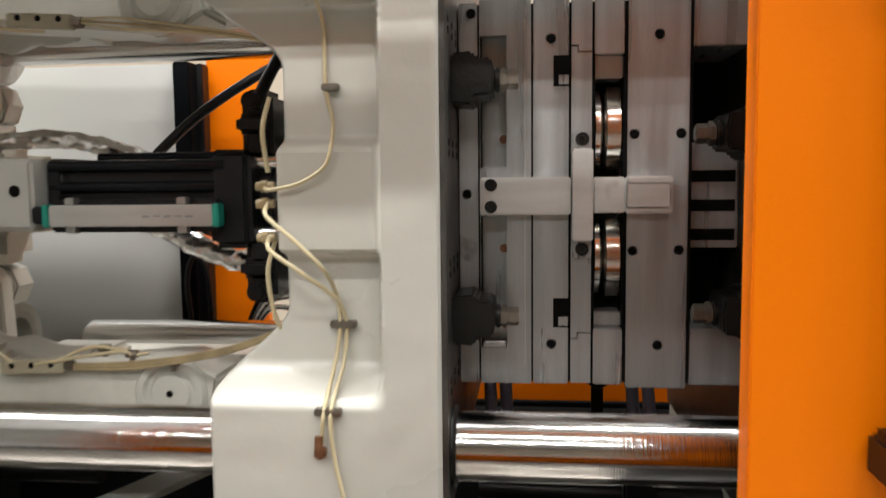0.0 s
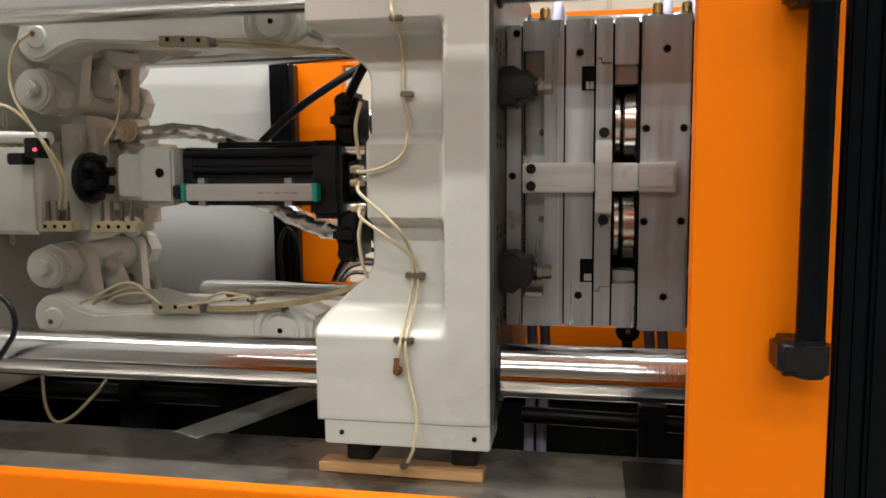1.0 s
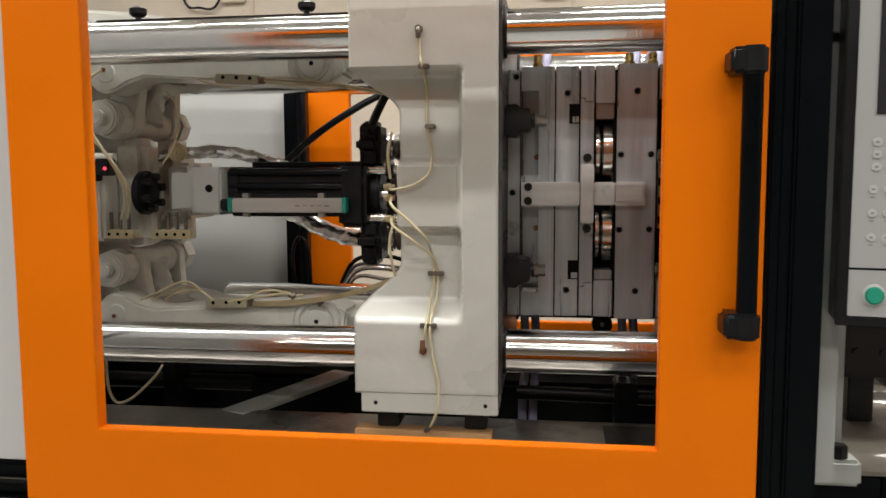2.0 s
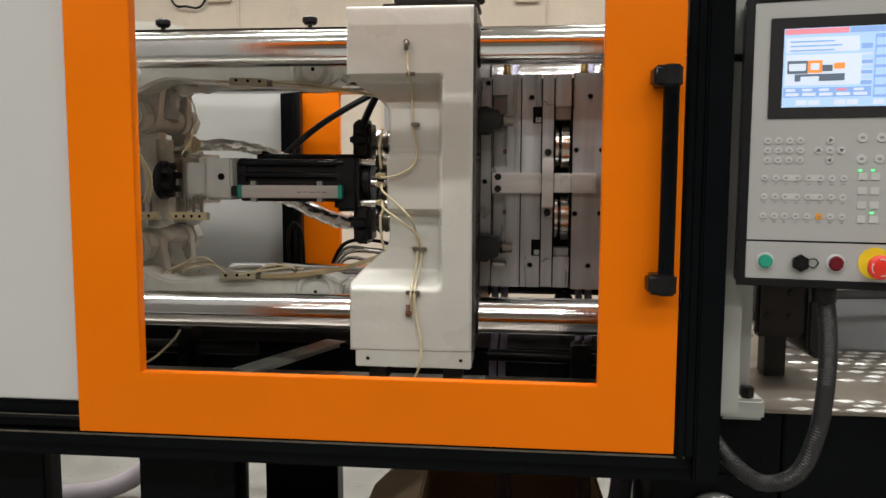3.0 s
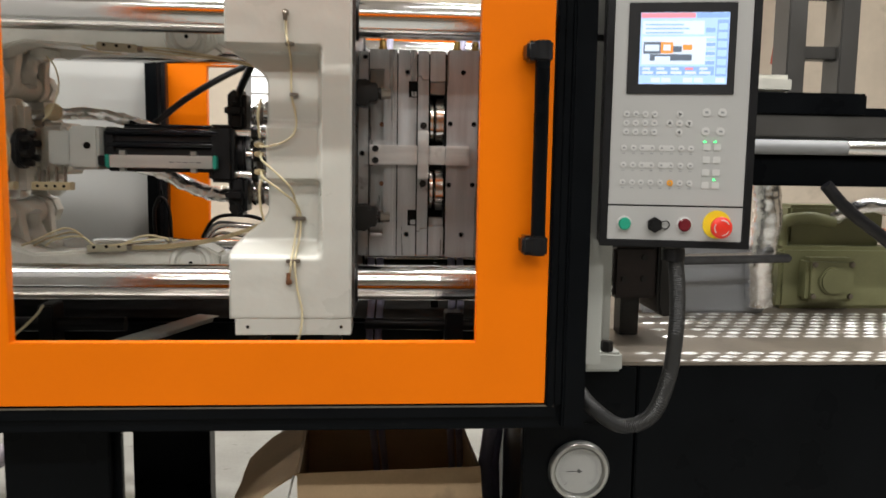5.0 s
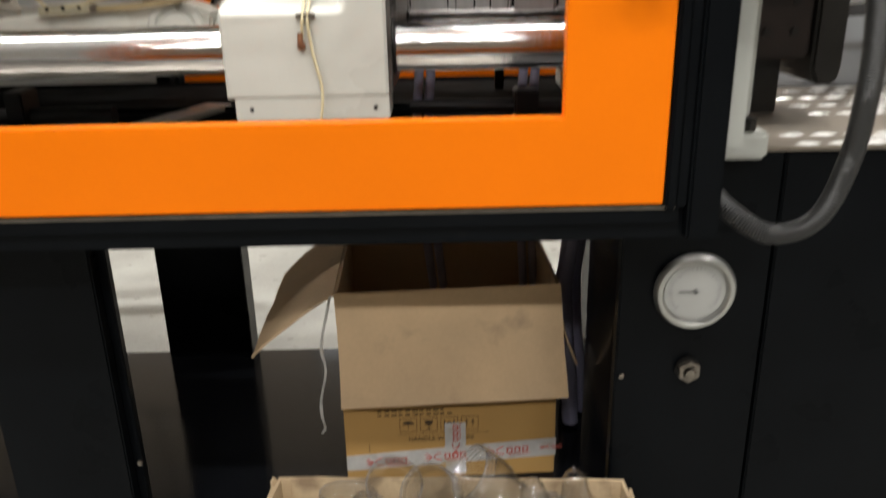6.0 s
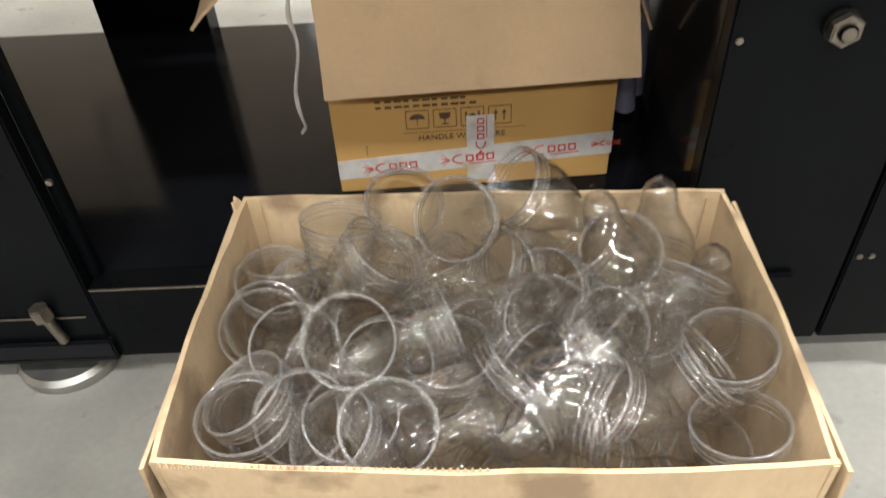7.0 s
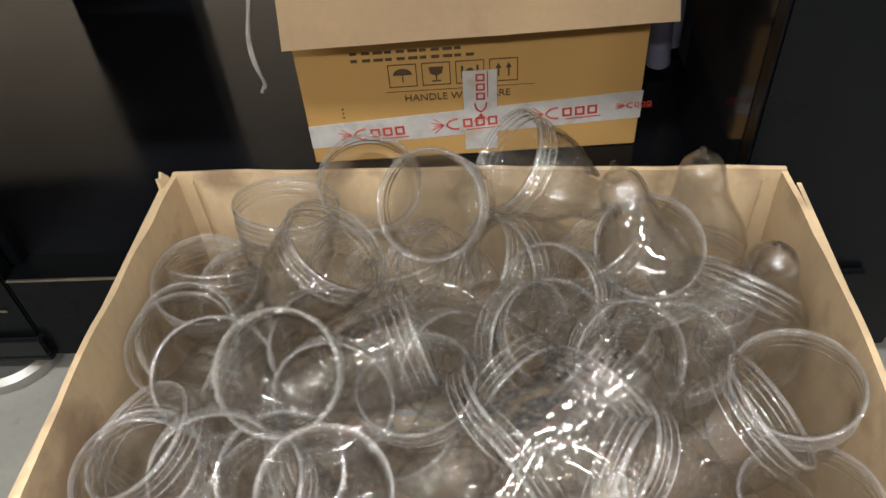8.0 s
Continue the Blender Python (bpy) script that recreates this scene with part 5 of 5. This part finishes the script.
part("bracket", box(1.10, 1.24, 1.36, 1.48, 1.7225, 1.775, 0.012), M_cast_dull, inj)
part("leg", box(2.2, 2.4, 1.3, 1.6, 1.0685, 1.47), M_black, inj)
noz = thing("nozzle_housing", "burnt brown nozzle housing with a black flange", "nozzle")
part("housing", box(0.688, 0.800, 1.14, 1.30, 1.185, 1.318, 0.008), M_brown, noz)
part("flange", prism([(0.800, 1.345), (0.800, 1.165), (0.812, 1.140), (0.848, 1.140), (0.856, 1.165), (0.856, 1.345)], 1.13, 1.31, 0.006), M_clamp, noz)
part("foot", box(0.74, 0.79, 1.24, 1.30, 1.0685, 1.1845, 0.003), M_clamp, noz)
for px, pz in ((0.765, 1.235), (0.715, 1.235), (0.765, 1.29)):
    part("plug", rod((px, 1.136, pz), (px, 1.141, pz), 0.008, 16, 0.001), M_clamp, noz)
part("bracket", box(0.64, 0.86, 1.10, 1.16, 1.320, 1.350, 0.008), M_clamp, noz)
tank = thing("oil_tank", "grey painted sheet tank on the deck", "tank")
part("body", box(0.90, 1.295, 1.55, 1.80, 1.0685, 1.285, 0.008), M_tank, tank)
part("wrap", turned(box(0.0, 0.55, -0.04, 0.04, -0.012, 0.012, 0.006), pose(0.74, 1.40, 1.248, 0, -1, 4)), M_film, tank, "black film wrapped bar above the tank")
foil([(1.245, 1.50, 1.47), (1.258, 1.50, 1.37), (1.252, 1.52, 1.22), (1.268, 1.54, 1.10)], 0.042, "upright pipe wrapped in crinkled silver foil")
pump = thing("hydraulic_pump", "olive green painted pump block with pipes", "pump", (-0.19, 0, 0))
part("body", box(1.56, 1.95, 1.62, 1.80, 1.0685, 1.27, 0.012), M_olive, pump)
part("housing", box(1.62, 1.78, 1.56, 1.625, 1.10, 1.24, 0.012), M_olive, pump)
part("cap", rod((1.70, 1.545, 1.17), (1.70, 1.56, 1.17), 0.045, 28, 0.006), M_olive, pump)
for bx in (1.64, 1.76):
    for bz in (1.12, 1.22):
        part("bolt", rod((bx, 1.552, bz), (bx, 1.561, bz), 0.009, 6, 0.001), M_bolt, pump)
part("pipe", rod((1.54, 1.70, 1.31), (1.95, 1.70, 1.31), 0.016, 16), M_copper, pump)
part("elbow", hose([(1.58, 1.66, 1.27), (1.58, 1.66, 1.34), (1.66, 1.66, 1.36), (1.75, 1.66, 1.345)], 0.02, 14), M_olive, pump)
part("upper_block", box(1.60, 1.92, 1.66, 1.78, 1.2705, 1.40, 0.010), M_olive, pump)
foil([(1.56, 1.68, 1.36), (1.66, 1.64, 1.40), (1.80, 1.64, 1.38), (1.95, 1.66, 1.33)], 0.026, "hose wrapped in crinkled foil above the pump")
solo("hydraulic_hose", hose([(1.30, 1.27, 1.475), (1.36, 1.26, 1.41), (1.48, 1.25, 1.32), (1.60, 1.27, 1.22), (1.74, 1.3, 1.12)], 0.017, 14), M_rubber, "thick black hydraulic hose", "hose")

# ---- front of the base ----
ga = thing("pressure_gauge", "round steel pressure gauge with a white dial", "gauge", (0.567, BF - 0.001, 0.812))
part("case", turned(lathe([(0, 0), (0.070, 0), (0.072, 0.004), (0.072, 0.012), (0.067, 0.019), (0.060, 0.020), (0.056, 0.016), (0.055, 0.008), (0, 0.008)], 56), pose(0, 0, 0, 90, 0, 0)), M_zinc, ga)
part("dial", rod((0, -0.0082, 0), (0, -0.0095, 0), 0.0545, 48), M_dial, ga)
part("needle", merge(box(-0.030, 0.008, -0.0125, -0.0115, -0.001, 0.001), rod((0, -0.0095, 0), (0, -0.014, 0), 0.004, 14)), M_keyd, ga)
for k in range(31):
    a = radians(225 - k * 9)
    l = 0.006 if k % 5 else 0.010
    part("tick", turned(box(0.047 - l, 0.047, -0.0102, -0.0096, -0.0005, 0.0005), Matrix.Rotation(-a, 4, "Y")), M_keyd, ga)
part("glass", rod((0, -0.0145, 0), (0, -0.0155, 0), 0.055, 48), M_glass, ga)
kb = thing("shutoff_valve", "shiny chrome hexagon shutoff valve on the base", "valve", (0.568, BF - 0.001, 0.656))
part("collar", rod((0, 0.001, 0), (0, -0.008, 0), 0.022, 24, 0.002), M_clamp, kb)
part("hexagon", rod((0, -0.008, 0), (0, -0.022, 0), 0.021, 6, 0.002), M_bolt, kb)
part("tip", rod((0, -0.022, 0), (0, -0.028, 0), 0.012, 18, 0.003), M_bolt, kb)

# ---- carton inside the base ----
car = thing("carton", "open ochre cardboard carton with printed parcel tape", "carton", (-0.106, 1.186, 0.2505), 2.3)
CW, CD, CH, CT = 0.474, 0.42, 0.468, 0.005
def board(bm_or, name, m, label=""):
    return part(name, bm_or, m, car, label)


front = board(box(0, CW, 0, CT, 0, CH, 0.0015), "front_wall", M_carton)
board(box(0, CW, CD - CT, CD, 0, CH, 0.0015), "back_wall", M_flapin)
board(box(0, CT, CT + 0.0005, CD - CT - 0.0005, 0, CH, 0.0015), "side_wall", M_flapin)
board(box(CW - CT, CW, CT + 0.0005, CD - CT - 0.0005, 0, CH, 0.0015), "side_wall", M_flapin)
board(box(CT, CW - CT, CT, CD - CT, 0, CT), "bottom", M_flapin)


def flap(a, b, c, d, name, m, bend=0.012, nx=14, ny=8):
    """A slightly bowed board over the corners a, b (fold) and c, d (free edge)."""
    a, b, c, d = map(Vector, (a, b, c, d))
    bm = bmesh.new()
    n = (b - a).cross(d - a).normalized()
    layers = []
    for s in (0, 1):
        grid = []
        for j in range(ny + 1):
            v = j / ny
            row = []
            for i in range(nx + 1):
                u = i / nx
                p = (a * (1 - u) + b * u) * (1 - v) + (d * (1 - u) + c * u) * v
                wave = bend * math.sin(math.pi * v) * (1 - 0.5 * u) + 0.004 * v * noise.noise(Vector((u * 6, v * 3, 4.2)))
                row.append(bm.verts.new(p + n * (wave + s * 0.0045)))
            grid.append(row)
        layers.append(grid)
    for s, g in enumerate(layers):
        for j in range(ny):
            for i in range(nx):
                q = (g[j][i], g[j][i + 1], g[j + 1][i + 1], g[j + 1][i])
                bm.faces.new(q if s else q[::-1])
    l0, l1 = layers
    ring = [(0, i) for i in range(nx + 1)] + [(j, nx) for j in range(1, ny + 1)] + [(ny, i) for i in range(nx - 1, -1, -1)] + [(j, 0) for j in range(ny - 1, 0, -1)]
    for (j, i), (k, l) in zip(ring, ring[1:] + ring[:1]):
        bm.faces.new((l0[j][i], l0[k][l], l1[k][l], l1[j][i]))
    bmesh.ops.recalc_face_normals(bm, faces=bm.faces)
    return part(name, bm, m, car)


flap((-0.002, -0.002, CH), (CW + 0.002, -0.002, CH + 0.006), (CW + 0.012, -0.078, CH - 0.225), (0.006, -0.082, CH - 0.228), "front_flap", M_flapin, 0.020)
flap((-0.003, CD, CH), (-0.003, 0.0, CH), (-0.190, 0.01, CH - 0.145), (-0.175, CD, CH - 0.12), "side_flap", M_flapin, -0.015)
flap((CW + 0.003, 0.02, CH), (CW + 0.003, CD, CH), (CW + 0.05, CD, CH - 0.20), (CW + 0.05, 0.02, CH - 0.20), "side_flap", M_flapin, 0.01)
# print on the front
def ink(x0, x1, z0, z1, m=M_ink, y=-0.0006, name="printed_bar"):
    return part(name, box(x0, x1, y - 0.0003, y + 0.0003, z0, z1), m, front, smooth=False)


IX, IZ, IS = 0.123, 0.124, 0.036
for k in range(4):
    x = IX + k * 0.0460
    part("printed_icon", turned(frame_bm(x, x + 0.039, IZ, IZ + IS, x + 0.0012, x + 0.0378, IZ + 0.0012, IZ + IS - 0.0012, -0.0008, 0.0002), Matrix()), M_ink, front)
    cx, cz = x + 0.0195, IZ + IS / 2
    if k == 0:
        part("printed_icon", prism([(cx + 0.013 * math.cos(math.pi * q / 12), cz + 0.001 + 0.010 * math.sin(math.pi * q / 12)) for q in range(13)], -0.0009, 0.0002), M_ink, front)
        ink(cx - 0.0008, cx + 0.0008, cz - 0.010, cz + 0.002)
    elif k == 1:
        part("printed_icon", prism([(cx - 0.010, cz + 0.011), (cx - 0.008, cz + 0.001), (cx, cz - 0.003), (cx + 0.008, cz + 0.001), (cx + 0.010, cz + 0.011)], -0.0009, 0.0002), M_ink, front)
        ink(cx - 0.001, cx + 0.001, cz - 0.010, cz - 0.002)
        ink(cx - 0.006, cx + 0.006, cz - 0.012, cz - 0.010)
    elif k == 2:
        ink(cx - 0.012, cx - 0.009, cz - 0.010, cz + 0.010)
        ink(cx + 0.009, cx + 0.012, cz - 0.010, cz + 0.010)
        part("printed_icon", rod((cx, -0.0009, cz), (cx, 0.0002, cz), 0.006, 16), M_ink, front)
    else:
        for o in (-0.007, 0.007):
            ink(cx + o - 0.001, cx + o + 0.001, cz - 0.010, cz + 0.004)
            part("printed_icon", prism([(cx + o - 0.004, cz + 0.003), (cx + o + 0.004, cz + 0.003), (cx + o, cz + 0.011)], -0.0009, 0.0002), M_ink, front)
ink(IX - 0.005, IX + 0.20, IZ - 0.0075, IZ - 0.0068)
wd = words("HANDLE WITH CARE", 0.0155, M_ink)
wd.parent = front
wd.matrix_basis = pose(IX + 0.093, -0.0008, IZ - 0.019, 90, 0, 0)
for r, n in ((0.167, 11), (0.178, 10)):
    for k in range(n):
        ink(0.075 + k * 0.0155, 0.075 + k * 0.0155 + 0.009 + 0.004 * ((k * 7) % 3) / 2, r, r + 0.0045)
for k in range(3):
    ink(0.052, 0.0545, 0.078 + k * 0.007, 0.081 + k * 0.007)
tp = part("parcel_tape", prism([(0.0, 0.028), (0.476, 0.048), (0.476, 0.094), (0.0, 0.067)], -0.0012, -0.0002), M_tape, front, "pale parcel tape with red printed shapes")
part("cross_tape", box(0.224, 0.271, -0.0020, -0.0013, 0.010, 0.144), M_tape, tp)


def emblem(x, z, s, parent, y, a=0.0):
    """Red printed mark: a few plain bars and an arc."""
    t = Matrix.Translation((x, y, z)) @ Matrix.Rotation(-a, 4, "Y")
    for q in range(5):
        part("printed_shape", turned(hose([(-0.030 * s, 0, 0), (-(0.034 + 0.004 * (q % 2)) * s - 0.010, 0, (q - 2) * 0.006 * s)], 0.0006, 5, 2), t), M_red, parent)
    part("printed_shape", turned(hose([(-0.010 * s, 0, 0.009 * s), (-0.020 * s, 0, 0.007 * s), (-0.026 * s, 0, 0), (-0.020 * s, 0, -0.007 * s), (-0.010 * s, 0, -0.009 * s)], 0.0013, 6, 6), t), M_red, parent)
    for q in range(3):
        x0 = (-0.004 + q * 0.017) * s
        part("printed_shape", turned(frame_bm(x0, x0 + 0.013 * s, -0.007 * s, 0.007 * s, x0 + 0.0028 * s, x0 + 0.0102 * s, -0.0042 * s, 0.0042 * s, -0.0002, 0.0002), t), M_red, parent)
    part("printed_shape", turned(box(0.0, 0.048 * s, -0.0002, 0.0002, -0.012 * s, -0.0105 * s), t), M_red, parent)


for ex, ez in ((0.092, 0.050), (0.226, 0.058), (0.368, 0.066)):
    emblem(ex, ez, 1.05, tp, -0.0022, radians(3))
emblem(0.248, 0.100, 0.9, tp, -0.0026, radians(90))
emblem(0.468, 0.071, 0.5, tp, -0.0016, radians(3))
solo("tape_strip", hose([(-0.115, 1.182, 0.715), (-0.135, 1.15, 0.62), (-0.130, 1.14, 0.56), (-0.145, 1.14, 0.48), (-0.142, 1.15, 0.42), (-0.150, 1.16, 0.398)], 0.0028, 6, 8, lumps=0.0026), M_tape, "torn strip of clear parcel tape hanging down", "tape")

# ---- box of clear shells on the floor ----
BOXC = [(-0.222, 0.515), (0.447, 0.483), (0.452, 0.902), (-0.197, 0.930)]
RIM = 0.452
pbx = thing("cardboard_box", "open brown cardboard box full of clear plastic shells", "box")


def wall(a, b, name):
    """One upright wall of corrugated board, slightly bowed, with an uneven rim."""
    a, b = Vector((*a, 0)), Vector((*b, 0))
    d = (b - a).normalized()
    out = Vector((d.y, -d.x, 0))
    c = (a + b) / 2
    bm, nx, nz, lay = bmesh.new(), 40, 10, []
    for s in (0, 1):
        g = []
        for j in range(nz + 1):
            v = j / nz
            row = []
            for i in range(nx + 1):
                u = i / nx
                p = a.lerp(b, u)
                bow = 0.010 * math.sin(math.pi * u) * v + 0.0022 * noise.noise(Vector((u * 5 + a.x * 7, v * 3, a.y * 9)))
                top = RIM + 0.003 * noise.noise(Vector((u * 9, a.x * 5, a.y * 5))) - 0.003 * math.sin(math.pi * u)
                row.append(bm.verts.new(p + out * (bow - 0.006 * (1 - s)) + Vector((0, 0, 0.001 + v * (top - 0.001)))))
            g.append(row)
        lay.append(g)
    for s, g in enumerate(lay):
        for j in range(nz):
            for i in range(nx):
                q = (g[j][i], g[j][i + 1], g[j + 1][i + 1], g[j + 1][i])
                bm.faces.new(q if s else q[::-1])
    l0, l1 = lay
    ring = [(0, i) for i in range(nx + 1)] + [(j, nx) for j in range(1, nz + 1)] + [(nz, i) for i in range(nx - 1, -1, -1)] + [(j, 0) for j in range(nz - 1, 0, -1)]
    for (j, i), (k, l) in zip(ring, ring[1:] + ring[:1]):
        bm.faces.new((l0[j][i], l0[k][l], l1[k][l], l1[j][i]))
    bmesh.ops.recalc_face_normals(bm, faces=bm.faces)
    return part(name, bm, M_card, pbx)


for k in range(4):
    wl = wall(BOXC[k], BOXC[(k + 1) % 4], "wall")
    if k == 0:
        for q in range(46):
            x = -0.214 + q * 0.0072
            y = 0.5115 - (x + 0.222) * 0.048 - 0.004 * math.sin(math.pi * (x + 0.22) / 0.67)
            part("corrugation", hose([(x, y, RIM - 0.004), (x + 0.0018, y + 0.003, RIM + 0.0012), (x + 0.0036, y, RIM - 0.004)], 0.0007, 4, 3), M_card, wl)
part("bottom", prism([(-0.205, 0), (0.44, 0), (0.44, 0.006), (-0.205, 0.006)], 0.52, 0.90), M_card, pbx)
# outer flaps folded down along the sides
for (ax, ay), (bx, by), s in ((BOXC[0], BOXC[3], -1), (BOXC[1], BOXC[2], 1)):
    bm = bmesh.new()
    vs = []
    for x, y, z in ((ax + 0.006 * s, ay - 0.004, RIM - 0.004), (bx + 0.006 * s, by - 0.02, RIM - 0.004), (bx + 0.020 * s, by - 0.02, RIM - 0.19), (ax + 0.022 * s, ay - 0.002, RIM - 0.19)):
        vs.append((bm.verts.new((x, y, z)), bm.verts.new((x + 0.0045 * s, y, z))))
    bm.faces.new([v[0] for v in vs])
    bm.faces.new([v[1] for v in vs][::-1])
    for k in range(4):
        l = (k + 1) % 4
        bm.faces.new((vs[k][0], vs[k][1], vs[l][1], vs[l][0]))
    bmesh.ops.recalc_face_normals(bm, faces=bm.faces)
    part("folded_flap", bm, M_card, pbx)

part("torn_tab", turned(prism([(-0.014, -0.020), (0.008, -0.022), (0.004, 0.002), (-0.001, 0.011), (-0.005, 0.005), (-0.009, 0.007)], -0.002, 0.002), pose(BOXC[3][0] - 0.006, BOXC[3][1] - 0.012, RIM, -12, 0, 62)), M_card, pbx, "torn cardboard tab")
for cx, cy in ((BOXC[3][0] + 0.022, BOXC[3][1] - 0.0105), (BOXC[2][0] - 0.024, BOXC[2][1] - 0.0105)):
    part("glue_flap_edge", box(cx - 0.0012, cx + 0.0012, cy - 0.002, cy + 0.002, 0.10, RIM - 0.006, 0.0006), M_card, pbx)

# the shells: wide threaded mouth, shoulder, slim domed neck with a gate nub
SH = 0.150
outer = [(0.0500, 0.000), (0.0526, 0.002), (0.0526, 0.006), (0.0498, 0.008), (0.0498, 0.0110), (0.0516, 0.0122), (0.0516, 0.0140), (0.0497, 0.0152), (0.0497, 0.0188), (0.0514, 0.0200), (0.0514, 0.0218), (0.0494, 0.0230), (0.0490, 0.040), (0.0470, 0.054), (0.0425, 0.068), (0.0360, 0.082), (0.0300, 0.095), (0.0262, 0.108), (0.0240, 0.122), (0.0222, 0.133), (0.0180, 0.142), (0.0110, 0.148), (0.0035, SH), (0.0030, SH + 0.007), (0.0, SH + 0.008)]
inner = [(0.0, SH - 0.0022), (0.0100, SH - 0.0040), (0.0165, 0.1400), (0.0203, 0.1315), (0.0220, 0.1215), (0.0241, 0.1074), (0.0279, 0.0943), (0.0339, 0.0812), (0.0404, 0.0671), (0.0448, 0.0535), (0.0466, 0.0400), (0.0468, 0.0300), (0.0468, 0.0040), (0.0482, 0.0)]
rings = [(0.0515, 0.0012, 0.0024), (0.0514, 0.0070, 0.0008), (0.0512, 0.0131, 0.0010), (0.0510, 0.0209, 0.0010)]
shell_mesh, thin_mesh, ring_mesh = [], [], []


def ring_bm():
    bms = [lathe([(r + q * math.cos(a) * 0.8, z + q * math.sin(a)) for a in [2 * math.pi * k / 8 for k in range(8)]], 48, True) for r, z, q in rings]
    return merge(*bms)


def shell(x, y, z, d, store=shell_mesh):
    """A shell with its mouth's centre at (x, y, z), opening towards d; those deep in the box have a single wall."""
    if not shell_mesh:
        for kept, bm, m in ((shell_mesh, lathe(outer + inner, 48, True), M_pet), (thin_mesh, lathe(outer, 40), M_pet), (ring_mesh, ring_bm(), M_ring)):
            me = bpy.data.meshes.new("plastic_shell")
            bm.to_mesh(me)
            bm.free()
            me.materials.append(m)
            me.shade_smooth()
            kept.append(me)
    t = tagged(new("plastic_shell", store[0]), "clear plastic bell shaped shell with a threaded mouth", "plastic shell", "clear shells in the box")
    t.matrix_basis = Matrix.Translation((x, y, z)) @ (-Vector(d)).to_track_quat("Z", "Y").to_matrix().to_4x4()
    r = new("mouth_ring", ring_mesh[0])
    r.parent = t
    return t


rs = random.Random(7)
BACK = [(0.027, 0.872, 0.478, 0.14, -0.46, 0.88), (0.0895, 0.803, 0.506, -0.33, -0.69, 0.64), (0.163, 0.868, 0.503, -0.79, -0.15, 0.59),
        (-0.054, 0.847, 0.477, 0.11, 0.22, 0.96), (0.314, 0.787, 0.372, 0.3, -0.45, -0.8), (0.366, 0.850, 0.355, 0.1, -0.1, -1.0)]
MIDDLE = [(0.007, 0.772, 0.490, 0.63, 0.07, 0.77), (-0.139, 0.796, 0.425, 0.13, -0.20, 0.97), (-0.146, 0.732, 0.412, -0.08, -0.67, 0.74),
          (0.152, 0.806, 0.415, -0.75, -0.55, 0.35), (0.297, 0.800, 0.448, -0.03, -0.48, 0.88), (0.309, 0.709, 0.410, -0.07, -0.02, 1.0),
          (0.402, 0.762, 0.335, 0.05, 0.05, -1.0), (0.083, 0.700, 0.442, 0.85, 0.25, 0.20), (0.180, 0.705, 0.430, 0.55, -0.45, 0.35)]
FRONT = [(-0.030, 0.638, 0.481, -0.05, -0.62, 0.78), (-0.145, 0.601, 0.449, -0.46, 0.01, 0.89), (0.014, 0.552, 0.447, 0.15, -0.31, 0.94),
         (-0.050, 0.560, 0.428, -0.46, -0.08, 0.88), (0.388, 0.643, 0.446, -0.15, -0.03, 0.99), (0.382, 0.562, 0.415, -0.12, 0.20, 0.96),
         (0.065, 0.645, 0.392, -0.39, -0.04, 0.92), (0.150, 0.575, 0.425, -0.7, -0.5, -0.15), (0.245, 0.565, 0.430, 0.75, -0.45, 0.05), (0.235, 0.645, 0.436, 0.6, 0.6, 0.2)]
for x, y, z, a, b, c in BACK + MIDDLE + FRONT:
    shell(x, y, z, (a, b, c))
spots = []
for lz in (0.375, 0.28):
    for i in range(6):
        for j in range(4):
            spots.append((-0.135 + i * 0.104 + rs.uniform(-0.015, 0.015), 0.590 + j * 0.075 + rs.uniform(-0.01, 0.01), lz + rs.uniform(-0.015, 0.015)))
for i in range(5):
    for j in range(3):
        spots.append((-0.10 + i * 0.11 + rs.uniform(-0.02, 0.02), 0.62 + j * 0.085 + rs.uniform(-0.015, 0.015), 0.405 + rs.uniform(-0.01, 0.01)))
for x, y, z in spots:
    d = Vector((rs.uniform(-1, 1), rs.uniform(-1, 1), rs.uniform(-0.6, 0.9))).normalized()
    # mouth and tip both stay inside the walls
    for k in range(400):
        m0, tip = Vector((x, y, z)) + d * 0.06, Vector((x, y, z)) - d * 0.09
        if all(-0.150 < p.x < 0.385 and 0.575 < p.y < 0.850 and 0.06 < p.z < 0.445 for p in (m0, tip)):
            break
        d = Vector((rs.uniform(-1, 1), rs.uniform(-1, 1), rs.uniform(-0.9, 0.9))).normalized()
    else:
        continue
    shell(*m0, d, thin_mesh)
